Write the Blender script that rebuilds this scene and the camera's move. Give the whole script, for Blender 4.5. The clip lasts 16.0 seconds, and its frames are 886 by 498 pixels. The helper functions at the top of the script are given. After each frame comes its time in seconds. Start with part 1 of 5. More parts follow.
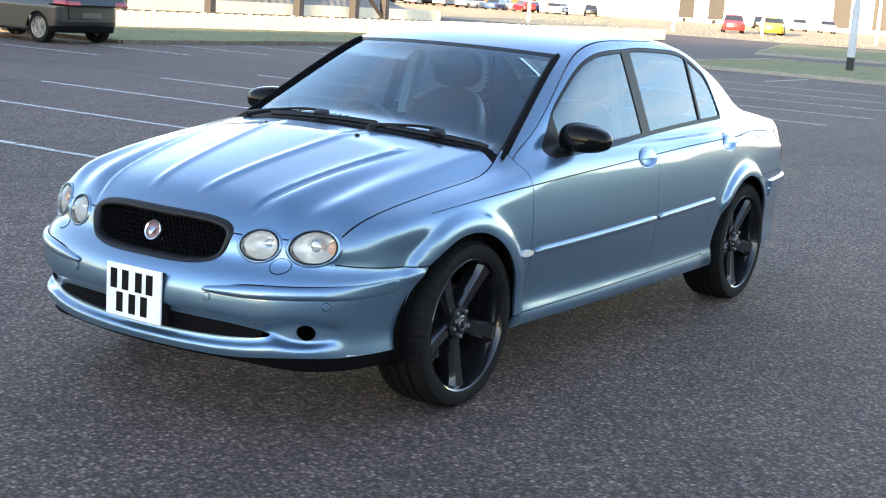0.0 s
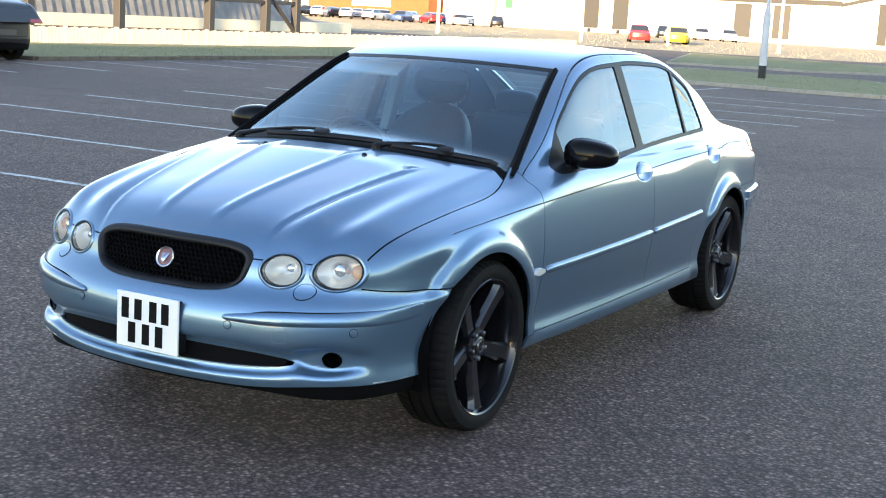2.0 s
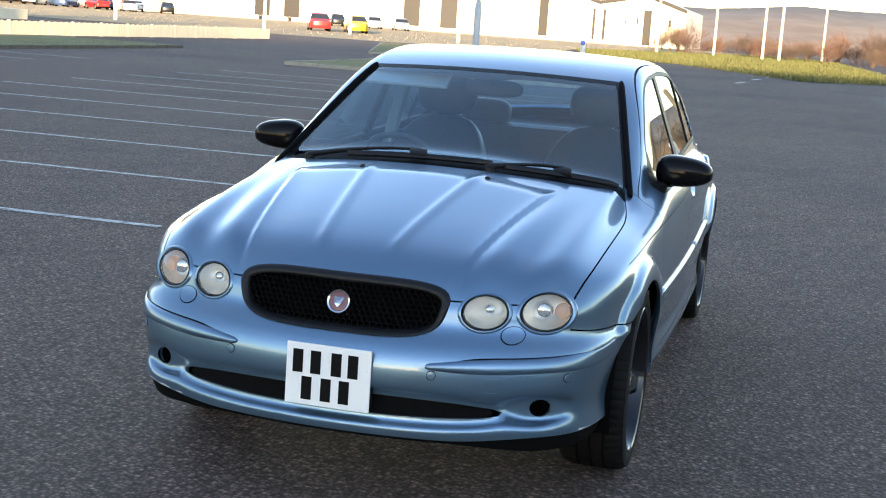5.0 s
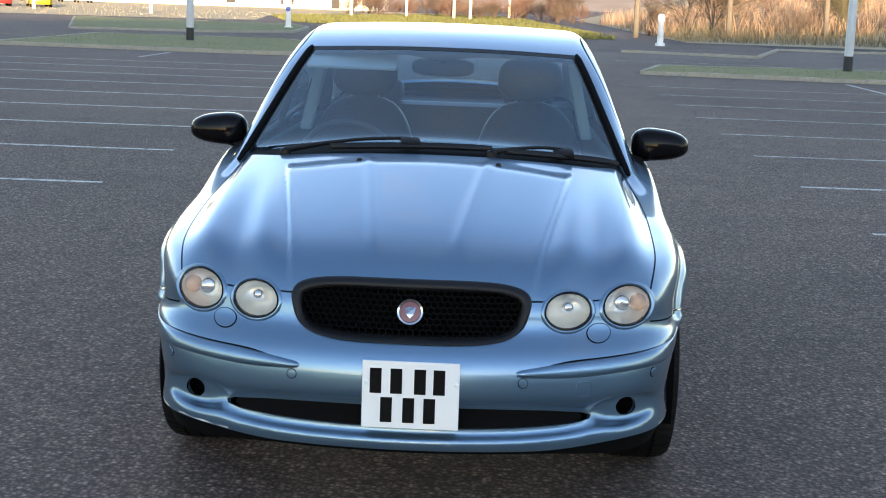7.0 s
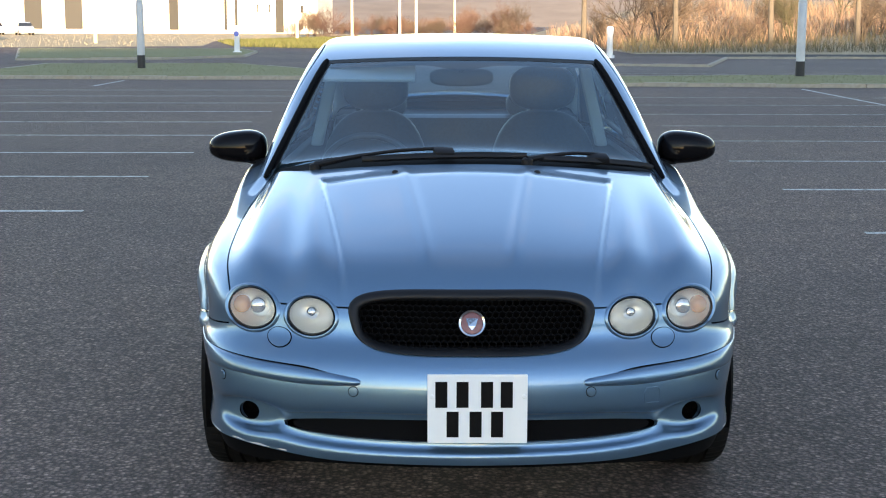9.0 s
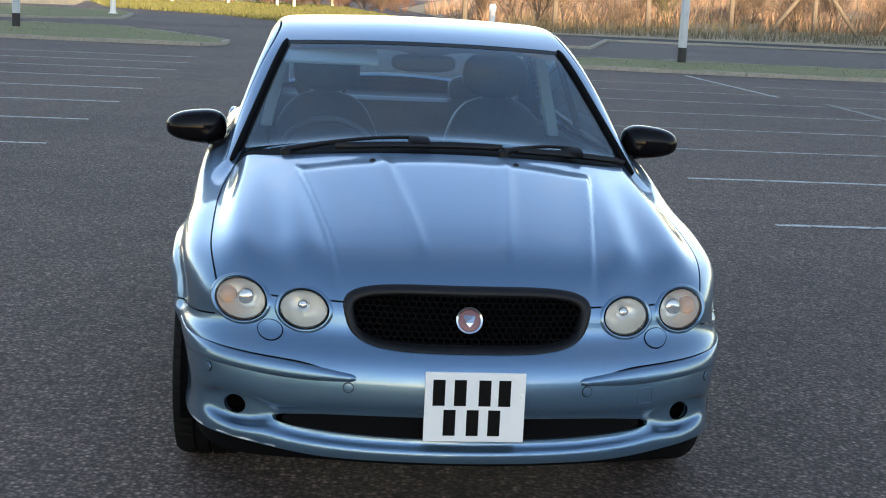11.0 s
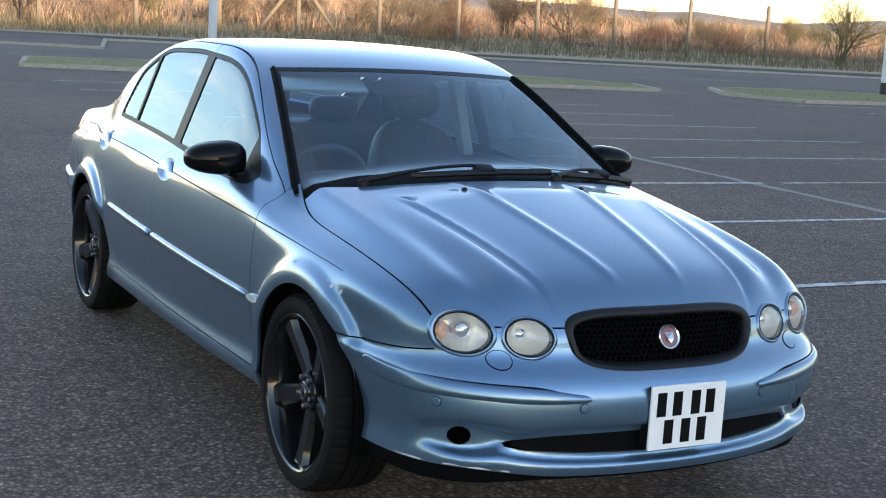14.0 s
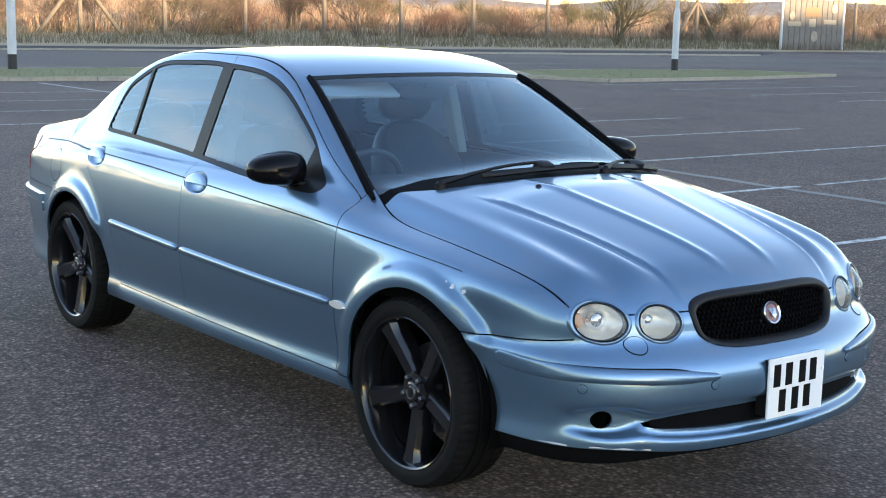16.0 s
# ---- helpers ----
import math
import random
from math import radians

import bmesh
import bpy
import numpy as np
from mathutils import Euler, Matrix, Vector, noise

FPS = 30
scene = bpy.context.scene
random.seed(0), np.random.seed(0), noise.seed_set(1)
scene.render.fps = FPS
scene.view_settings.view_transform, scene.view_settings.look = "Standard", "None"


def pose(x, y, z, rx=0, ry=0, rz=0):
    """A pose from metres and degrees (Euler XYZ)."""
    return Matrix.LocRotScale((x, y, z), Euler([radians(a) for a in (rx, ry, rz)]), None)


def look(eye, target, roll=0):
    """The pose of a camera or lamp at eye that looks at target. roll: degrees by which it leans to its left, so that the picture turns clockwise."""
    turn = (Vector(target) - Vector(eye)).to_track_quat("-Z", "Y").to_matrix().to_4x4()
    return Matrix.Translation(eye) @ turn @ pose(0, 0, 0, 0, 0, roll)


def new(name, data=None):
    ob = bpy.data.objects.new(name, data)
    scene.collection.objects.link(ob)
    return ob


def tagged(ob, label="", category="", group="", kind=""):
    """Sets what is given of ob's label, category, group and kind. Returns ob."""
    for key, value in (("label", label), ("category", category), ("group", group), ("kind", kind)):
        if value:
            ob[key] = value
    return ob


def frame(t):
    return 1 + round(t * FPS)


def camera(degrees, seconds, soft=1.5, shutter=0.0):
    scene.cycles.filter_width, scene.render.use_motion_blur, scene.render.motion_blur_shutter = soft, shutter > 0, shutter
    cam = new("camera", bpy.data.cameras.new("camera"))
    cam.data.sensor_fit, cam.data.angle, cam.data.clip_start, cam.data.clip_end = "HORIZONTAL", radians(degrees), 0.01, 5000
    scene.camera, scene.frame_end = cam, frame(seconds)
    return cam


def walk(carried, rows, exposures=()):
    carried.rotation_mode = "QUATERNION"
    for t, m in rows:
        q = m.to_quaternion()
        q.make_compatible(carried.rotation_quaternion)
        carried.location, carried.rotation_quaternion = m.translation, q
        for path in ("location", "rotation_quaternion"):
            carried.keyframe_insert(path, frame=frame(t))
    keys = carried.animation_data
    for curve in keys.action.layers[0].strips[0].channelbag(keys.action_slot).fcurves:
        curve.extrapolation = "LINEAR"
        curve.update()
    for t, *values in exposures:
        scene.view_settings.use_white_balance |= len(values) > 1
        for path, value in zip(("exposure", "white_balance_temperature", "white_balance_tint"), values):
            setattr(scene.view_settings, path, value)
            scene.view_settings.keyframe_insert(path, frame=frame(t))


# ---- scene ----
cam = camera(36.2, 16.0, soft=1.1)
PATH = [
    (0, (5.484, 3.355, 1.5), (3.834, 2.287, 1.132), 3.8),
    (0.5, (5.515, 3.244, 1.513), (3.835, 2.217, 1.165), 3.9),
    (1, (5.522, 3.169, 1.51), (3.819, 2.17, 1.192), 3.6),
    (1.5, (5.567, 3.097, 1.502), (3.847, 2.128, 1.177), 3.3),
    (2, (5.589, 2.961, 1.488), (3.866, 2.005, 1.145), 3.3),
    (2.5, (5.602, 2.759, 1.496), (3.866, 1.823, 1.164), 3.6),
    (3, (5.702, 2.497, 1.496), (3.909, 1.667, 1.19), 4.5),
    (3.5, (5.803, 2.26, 1.489), (3.979, 1.502, 1.172), 4.3),
    (4, (5.794, 1.961, 1.465), (3.94, 1.273, 1.162), 2.9),
    (4.5, (5.833, 1.686, 1.464), (3.959, 1.057, 1.158), 2.8),
    (4.7, (5.896, 1.529, 1.477), (4.009, 0.948, 1.16), 3.4),
    (6.8, (5.812, 0.284, 1.47), (3.847, 0.188, 1.114), 2.0),
    (7, (5.759, 0.201, 1.47), (3.793, 0.137, 1.112), 2.0),
    (7.5, (5.709, 0.039, 1.457), (3.742, 0.007, 1.092), 1.5),
    (8, (5.689, -0.074, 1.436), (3.723, -0.058, 1.068), 0.3),
    (8.5, (5.682, -0.086, 1.428), (3.713, -0.078, 1.078), -0.4),
    (9, (5.681, -0.09, 1.424), (3.708, -0.083, 1.095), 0.1),
    (9.5, (5.681, -0.089, 1.421), (3.708, -0.078, 1.098), 0.2),
    (9.7, (5.677, -0.088, 1.422), (3.704, -0.074, 1.097), 0.1),
    (11.8, (5.572, -0.942, 1.485), (3.648, -0.524, 1.139), 3.4),
    (12, (5.575, -1.095, 1.454), (3.663, -0.613, 1.122), 2.9),
    (12.5, (5.53, -1.445, 1.474), (3.666, -0.81, 1.127), 2.5),
    (13, (5.387, -1.764, 1.485), (3.559, -1.028, 1.139), 3.4),
    (13.5, (5.306, -2.104, 1.48), (3.52, -1.265, 1.159), 3.6),
    (14, (5.176, -2.403, 1.48), (3.444, -1.458, 1.153), 3.5),
    (14.5, (5.039, -2.654, 1.509), (3.345, -1.637, 1.2), 2.6),
    (15, (4.975, -2.981, 1.495), (3.333, -1.886, 1.172), 2.0),
    (15.5, (4.877, -3.179, 1.479), (3.29, -2.012, 1.13), 2.1),
    (16, (4.768, -3.314, 1.493), (3.209, -2.106, 1.164), 1.3),
]
walk(cam, [(t, look(eye, target, roll)) for t, eye, target, roll in PATH], [(0, 3.08, 7500, 24), (2, 2.92, 7500, 22), (4.5, 2.55, 7500, 22), (9.5, 2.50, 7650, 22), (12, 2.22, 7650, 23), (12.8, 2.42, 7600, 23), (14.5, 2.48, 7450, 23), (16, 2.72, 7450, 23)])


# ---- light ----
SUN_EL, SUN_AZ = 6.0, 10.0         # degrees up, and from +x towards +y
world = bpy.data.worlds.new("world")
scene.world = world
world.use_nodes = True
wn = world.node_tree.nodes
sky = wn.new("ShaderNodeTexSky")
sky.sky_type = "NISHITA"
sky.sun_disc = False
sky.sun_elevation = radians(SUN_EL)
sky.sun_rotation = radians(90 - SUN_AZ)
sky.air_density, sky.dust_density, sky.ozone_density = 0.90, 0.10, 1.9
wn["Background"].inputs["Strength"].default_value = 0.15
# thin high cloud over the whole sky
wl = world.node_tree.links
w_dir, w_sep, w_up, w_div, w_noise, w_ramp, w_grey, w_gain, w_mix = [wn.new("ShaderNode" + k) for k in ("TexCoord", "SeparateXYZ", "Math", "VectorMath", "TexNoise", "ValToRGB", "RGBToBW", "Math", "Mix")]
w_up.operation, w_up.inputs[1].default_value = "MAXIMUM", .10
w_div.operation = "DIVIDE"
w_noise.inputs["Scale"].default_value, w_noise.inputs["Detail"].default_value, w_noise.inputs["Roughness"].default_value, w_noise.inputs["Distortion"].default_value = 1.7, 7, .62, .8
w_ramp.color_ramp.elements[0].position, w_ramp.color_ramp.elements[1].position = .50, .78
w_ramp.color_ramp.elements[1].color = (.55, .55, .55, 1)
w_gain.operation, w_gain.inputs[1].default_value = "MULTIPLY", 1.6
w_mix.data_type = "RGBA"
wl.new(w_dir.outputs["Generated"], w_sep.inputs["Vector"])
wl.new(w_sep.outputs["Z"], w_up.inputs[0])
wl.new(w_dir.outputs["Generated"], w_div.inputs[0])
wl.new(w_up.outputs["Value"], w_div.inputs[1])
wl.new(w_div.outputs["Vector"], w_noise.inputs["Vector"])
wl.new(w_noise.outputs["Fac"], w_ramp.inputs["Fac"])
wl.new(sky.outputs["Color"], w_grey.inputs["Color"])
wl.new(w_grey.outputs["Val"], w_gain.inputs[0])
wl.new(w_ramp.outputs["Color"], w_mix.inputs["Factor"])
wl.new(sky.outputs["Color"], w_mix.inputs["A"])
wl.new(w_gain.outputs["Value"], w_mix.inputs["B"])
wl.new(w_mix.outputs["Result"], wn["Background"].inputs["Color"])
sun = new("sun", bpy.data.lights.new("sun", "SUN"))
sun.data.energy, sun.data.angle, sun.data.color = 2.8, radians(0.5), (1.0, 0.85, 0.56)
sd = Vector((math.cos(radians(SUN_EL)) * math.cos(radians(SUN_AZ)), math.cos(radians(SUN_EL)) * math.sin(radians(SUN_AZ)), math.sin(radians(SUN_EL))))
sun.matrix_world = look(sd * 200, (0, 0, 0))


# ---- materials ----
def mat(name, color, rough=0.6, metal=0.0, spec=0.5, coat=0.0, coat_rough=0.03):
    m = bpy.data.materials.new(name)
    m.use_nodes = True
    b = m.node_tree.nodes["Principled BSDF"]
    b.inputs["Base Color"].default_value = (*color, 1)
    b.inputs["Roughness"].default_value = rough
    b.inputs["Metallic"].default_value = metal
    b.inputs["Specular IOR Level"].default_value = spec
    b.inputs["Coat Weight"].default_value = coat
    b.inputs["Coat Roughness"].default_value = coat_rough
    return m


def nodes_of(m):
    return m.node_tree.nodes, m.node_tree.links, m.node_tree.nodes["Principled BSDF"]


def coords(m, kind="Object"):
    n, l, b = nodes_of(m)
    c = n.new("ShaderNodeTexCoord")
    return c.outputs[kind]


def noise_tex(m, vec, scale, detail=4.0, rough=0.55):
    n, l, b = nodes_of(m)
    t = n.new("ShaderNodeTexNoise")
    t.inputs["Scale"].default_value, t.inputs["Detail"].default_value, t.inputs["Roughness"].default_value = scale, detail, rough
    l.new(vec, t.inputs["Vector"])
    return t.outputs["Fac"]


def ramp(m, fac, stops):
    n, l, b = nodes_of(m)
    r = n.new("ShaderNodeValToRGB")
    e = r.color_ramp.elements
    while len(e) < len(stops):
        e.new(0.5)
    for s, (p, c) in zip(e, stops):
        s.position, s.color = p, (*c, 1) if len(c) == 3 else c
    l.new(fac, r.inputs["Fac"])
    return r.outputs["Color"]


def mix(m, fac, a, b2, mode="MIX"):
    n, l, b = nodes_of(m)
    x = n.new("ShaderNodeMix")
    x.data_type, x.blend_type = "RGBA", mode
    for sock, v in ((x.inputs["Factor"], fac), (x.inputs["A"], a), (x.inputs["B"], b2)):
        if isinstance(v, bpy.types.NodeSocket):
            l.new(v, sock)
        elif isinstance(v, (int, float)):
            sock.default_value = v
        else:
            sock.default_value = (*v, 1)
    return x.outputs["Result"]


def bump(m, height, strength, dist):
    n, l, b = nodes_of(m)
    x = n.new("ShaderNodeBump")
    x.inputs["Strength"].default_value, x.inputs["Distance"].default_value = strength, dist
    l.new(height, x.inputs["Height"])
    l.new(x.outputs["Normal"], b.inputs["Normal"])
    return x


def speckled(name, c1, c2, scale, rough=0.8, big=0.0, bump_s=0.3, bump_d=0.01, metal=0.0):
    """Two-scale variation between two colours with fine relief."""
    m = mat(name, c1, rough, metal)
    n, l, b = nodes_of(m)
    v = coords(m)
    f1 = noise_tex(m, v, scale, 6)
    f2 = noise_tex(m, v, big or scale / 15, 3)
    col = ramp(m, f1, [(0.35, c1), (0.65, c2)])
    col2 = mix(m, 0.45, col, ramp(m, f2, [(0.3, c1), (0.7, c2)]))
    l.new(col2, b.inputs["Base Color"])
    bump(m, f1, bump_s, bump_d)
    return m


M = {}
M["paint"] = mat("blue_metallic_paint", (0.120, 0.228, 0.332), 0.30, 0.78, 0.5, 1.0, 0.05)
n_, l_, b_ = nodes_of(M["paint"])
v_ = coords(M["paint"])
f_ = noise_tex(M["paint"], v_, 900, 1)
l_.new(ramp(M["paint"], f_, [(0.3, (0.104, 0.203, 0.302)), (0.7, (0.136, 0.254, 0.366))]), b_.inputs["Base Color"])
M["black_gloss"] = mat("black_gloss_paint", (0.005, 0.0045, 0.005), 0.10, 0.0, 0.13)
M["black_satin"] = mat("black_satin_plastic", (0.008, 0.008, 0.009), 0.45, 0, 0.18)
M["black_plastic"] = speckled("black_plastic", (0.006, 0.006, 0.007), (0.010, 0.010, 0.011), 300, 0.45, 20, 0.1, 0.0005)
M["black_plastic"].node_tree.nodes["Principled BSDF"].inputs["Specular IOR Level"].default_value = .25
M["screen_frit"] = mat("black_ceramic_band", (0.006, 0.006, 0.006), 0.40, 0, 0.12)
M["black_matt"] = mat("black_matt_plastic", (0.004, 0.004, 0.0045), 0.7, 0, 0.05)
M["gap"] = mat("dark_cavity", (0.004, 0.004, 0.004), 0.9, 0, 0.0)
M["rubber"] = speckled("tyre_rubber", (0.0045, 0.0043, 0.0043), (0.009, 0.0086, 0.0084), 60, 0.75, 6, 0.2, 0.001)
M["rubber"].node_tree.nodes["Principled BSDF"].inputs["Specular IOR Level"].default_value = .13
M["rim"] = mat("gloss_black_alloy", (0.008, 0.008, 0.009), 0.16, 0.0, 0.4, 0.35, 0.03)
M["chrome"] = mat("chrome", (0.78, 0.78, 0.78), 0.12, 1.0)
M["nut_steel"] = mat("dull_nut_steel", (0.20, 0.20, 0.205), 0.35, 1.0)
M["scuff"] = mat("scuffed_edge", (.55, .56, .57), .7)
M["steel"] = mat("brake_steel", (0.32, 0.31, 0.30), 0.35, 1.0)
M["reflector"] = mat("lamp_reflector", (0.86, 0.84, 0.79), 0.30, 0.5)
M["amber"] = mat("amber_lens", (0.75, 0.30, 0.10), 0.25, 0.0, 0.5, 1.0)
M["red"] = mat("red_lamp_lens", (0.35, 0.02, 0.02), 0.15, 0.0, 0.5, 1.0)
M["plate_white"] = mat("plate_white", (0.82, 0.82, 0.80), 0.35)
M["plate_black"] = mat("plate_black", (0.004, 0.004, 0.004), 0.6, 0, 0.1)


def glass_mat(name, tint, clear, rough=0.0, gloss=.06):
    """Thin tinted glazing: a see-through layer under a gloss that grows towards grazing view."""
    m = bpy.data.materials.new(name)
    m.use_nodes = True
    n, l = m.node_tree.nodes, m.node_tree.links
    n.remove(n["Principled BSDF"])
    t, g, f, x = n.new("ShaderNodeBsdfTransparent"), n.new("ShaderNodeBsdfGlossy"), n.new("ShaderNodeLayerWeight"), n.new("ShaderNodeMixShader")
    p, a = n.new("ShaderNodeMath"), n.new("ShaderNodeMath")
    p.operation, a.operation = "POWER", "MULTIPLY_ADD"
    p.inputs[1].default_value = 5.0
    a.inputs[1].default_value, a.inputs[2].default_value = 1 - gloss, gloss
    t.inputs["Color"].default_value = (*[c * clear for c in tint], 1)
    g.inputs["Roughness"].default_value = rough
    g.inputs["Color"].default_value = (.80, .94, 1, 1)
    f.inputs["Blend"].default_value = .5
    l.new(f.outputs["Facing"], p.inputs[0])
    l.new(p.outputs["Value"], a.inputs[0])
    l.new(a.outputs["Value"], x.inputs["Fac"])
    l.new(t.outputs["BSDF"], x.inputs[1])
    l.new(g.outputs["BSDF"], x.inputs[2])
    l.new(x.outputs["Shader"], n["Material Output"].inputs["Surface"])
    return m


M["glass"] = glass_mat("car_glass", (0.70, 0.89, 0.98), 0.94, 0.0, .115)
M["side_glass"] = glass_mat("side_glass", (0.52, 0.82, 0.95), 0.40, 0.0, .12)
M["lens"] = glass_mat("lamp_lens", (0.95, 0.95, 0.92), 0.95, 0.03, .05)
n_, l_ = M["lens"].node_tree.nodes, M["lens"].node_tree.links
haze, blend = n_.new("ShaderNodeBsdfDiffuse"), n_.new("ShaderNodeMixShader")
haze.inputs["Color"].default_value = (.80, .76, .69, 1)
blend.inputs["Fac"].default_value = .17
l_.new(n_["Mix Shader"].outputs["Shader"], blend.inputs[1])
l_.new(haze.outputs["BSDF"], blend.inputs[2])
l_.new(blend.outputs["Shader"], n_["Material Output"].inputs["Surface"])


# ---- mesh helpers ----
def mesh_object(name, verts, faces, material, parent=None, label="", smooth=True, normals=None):
    me = bpy.data.meshes.new(name)
    me.from_pydata([tuple(v) for v in verts], [], [tuple(int(i) for i in f) for f in faces])
    if smooth:
        me.polygons.foreach_set("use_smooth", [True] * len(me.polygons))
    if normals is not None:
        me.normals_split_custom_set_from_vertices([tuple(n) for n in normals])
    ob = new(name, me)
    if material:
        me.materials.append(material)
    if parent:
        ob.parent = parent
    if label:
        ob["label"] = label
    return ob


def part(name, bm, material, parent, label="", smooth=False, angle=35):
    me = bpy.data.meshes.new(name)
    bmesh.ops.recalc_face_normals(bm, faces=bm.faces)
    bm.to_mesh(me)
    bm.free()
    if smooth:
        me.polygons.foreach_set("use_smooth", [True] * len(me.polygons))
        me.set_sharp_from_angle(angle=radians(angle))
    me.materials.append(material)
    ob = new(name, me)
    if parent:
        ob.parent = parent
    if label:
        ob["label"] = label
    return ob


def box(bm, lo, hi, bevel=0.0):
    r = bmesh.ops.create_cube(bm, size=1)
    size = [b - a for a, b in zip(lo, hi)]
    mid = [(a + b) / 2 for a, b in zip(lo, hi)]
    for v in r["verts"]:
        v.co = Vector([c * s + m for c, s, m in zip(v.co, size, mid)])
    if bevel:
        es = list({e for v in r["verts"] for e in v.link_edges})
        bmesh.ops.bevel(bm, geom=es, offset=bevel, segments=2, affect="EDGES", profile=0.6)
    return bm


def tube(bm, pts, radii, seg=12, cap=True):
    """A swept round tube through points."""
    rings = []
    pts = [Vector(p) for p in pts]
    if isinstance(radii, (int, float)):
        radii = [radii] * len(pts)
    for i, p in enumerate(pts):
        d = (pts[min(i + 1, len(pts) - 1)] - pts[max(i - 1, 0)]).normalized()
        up = Vector((0, 0, 1)) if abs(d.z) < 0.9 else Vector((1, 0, 0))
        a = d.cross(up).normalized()
        b = d.cross(a).normalized()
        rings.append([bm.verts.new(p + radii[i] * (math.cos(t) * a + math.sin(t) * b)) for t in [2 * math.pi * k / seg for k in range(seg)]])
    for r0, r1 in zip(rings, rings[1:]):
        for k in range(seg):
            bm.faces.new((r0[k], r0[(k + 1) % seg], r1[(k + 1) % seg], r1[k]))
    if cap:
        bm.faces.new(rings[0][::-1])
        bm.faces.new(rings[-1])
    return bm


def lathe(bm, prof, seg=48, axis="y"):
    """Turns a profile of (radius, along) round the y axis."""
    rings = []
    for r, a in prof:
        rings.append([bm.verts.new((r * math.cos(t), a, r * math.sin(t))) for t in [2 * math.pi * k / seg for k in range(seg)]])
    for r0, r1 in zip(rings, rings[1:]):
        for k in range(seg):
            bm.faces.new((r0[k], r0[(k + 1) % seg], r1[(k + 1) % seg], r1[k]))
    return bm


def spline(xs, ys):
    """A natural cubic spline through the knots, straight beyond its ends."""
    order = np.argsort(xs)
    x, y = np.array(xs, float)[order], np.array(ys, float)[order]
    n = len(x)
    h = np.diff(x)
    a, r = np.zeros((n, n)), np.zeros(n)
    a[0, 0] = a[-1, -1] = 1
    for i in range(1, n - 1):
        a[i, i - 1], a[i, i], a[i, i + 1] = h[i - 1], 2 * (h[i - 1] + h[i]), h[i]
        r[i] = 6 * ((y[i + 1] - y[i]) / h[i] - (y[i] - y[i - 1]) / h[i - 1])
    m = np.linalg.solve(a, r)
    s0 = (y[1] - y[0]) / h[0] - h[0] * m[1] / 6
    s1 = (y[-1] - y[-2]) / h[-1] + h[-1] * m[-2] / 6

    def at(v):
        v = np.asarray(v, float)
        i = np.clip(np.searchsorted(x, v) - 1, 0, n - 2)
        c = np.clip(v, x[0], x[-1])
        t0, t1, hh = c - x[i], x[i + 1] - c, h[i]
        z = (m[i] * t1**3 + m[i + 1] * t0**3) / (6 * hh) + (y[i] / hh - m[i] * hh / 6) * t1 + (y[i + 1] / hh - m[i + 1] * hh / 6) * t0
        return z + np.minimum(v - x[0], 0) * s0 + np.maximum(v - x[-1], 0) * s1

    return at


def smax(a, b, k):
    h = np.maximum(k - np.abs(a - b), 0) / k
    return np.maximum(a, b) + h * h * h * k / 6


def smin(a, b, k):
    return -smax(-a, -b, k)


def step(a, b, v):
    t = np.clip((v - a) / (b - a), 0, 1)
    return t * t * t * (t * (6 * t - 15) + 10)


# ---- the car's body as one smooth form ----
AXLE, WHEEL_Z, TYRE_R = 1.355, 0.315, 0.315
front_line = spline([.10, .20, .27, .34, .43, .50, .545, .58, .64, .717, .80], [2.13, 2.195, 2.226, 2.238, 2.245, 2.238, 2.212, 2.178, 2.158, 2.118, 2.06])
rear_line = spline([.10, .25, .45, .60, .75, .95], [-2.22, -2.34, -2.40, -2.38, -2.33, -2.30])
side_line = spline([.12, .20, .27, .30, .34, .45, .56, .70, .80, .87, .95, 1.05], [.77, .805, .833, .8312, .8260, .8365, .848, .845, .836, .824, .803, .77])
sill_line = spline([.12, .20, .25, .278, .305, .332, .37, .42, .50], [0, 0, .0003, .0010, .0004, -.0022, -.0015, -.0005, 0])
plan_line = spline([2.3, 1.9, 1.62, 1.355, 1.0, .5, 0, -.8, -1.355, -1.8, -2.3], [-.15, -.085, -.046, -.032, -.022, -.006, 0, -.006, -.020, -.06, -.16])
top_line = spline([2.35, 2.116, 2.0, 1.8, 1.6, 1.315, 1.15, .95, .5, 0, -.6, -1.1, -1.7, -2.2, -2.45], [.60, .728, .780, .842, .890, .950, .978, 1.002, 1.018, 1.032, 1.052, 1.068, 1.024, .968, .90])
roof_line = spline([1.25, 1.096, .75, .40, .22, 0, -.25, -.6, -.95, -1.3, -1.7, -1.9], [.862, .945, 1.127, 1.292, 1.342, 1.370, 1.380, 1.368, 1.320, 1.203, 1.018, .91])
hood_edge = spline([.90, 1.02, 1.14, 1.3, 1.5, 1.7, 1.85, 1.95, 2.1], [.645, .676, .700, .710, .709, .704, .694, .675, .63])
shoulder_drop = spline([.5, .7, .9, 1.0, 1.2, 1.43, 1.6, 1.8, 2.0, 2.3], [0, 0, .030, .045, .052, .034, .020, .006, 0, 0])
ARCH_F, ARCH_R = (1.395, .350), (-1.275, .362)


def flare(x, z, cx):
    r = np.sqrt((x - cx) ** 2 + (z - WHEEL_Z) ** 2)
    return (.013 * (1 - step(.396, .440, r)) + .015 * np.exp(-((r - .372) / .052) ** 2)) * np.where(x > cx, step(.47, .60, z), step(.20, .36, z)) * (1 - .6 * step(.30, .36, x - cx))


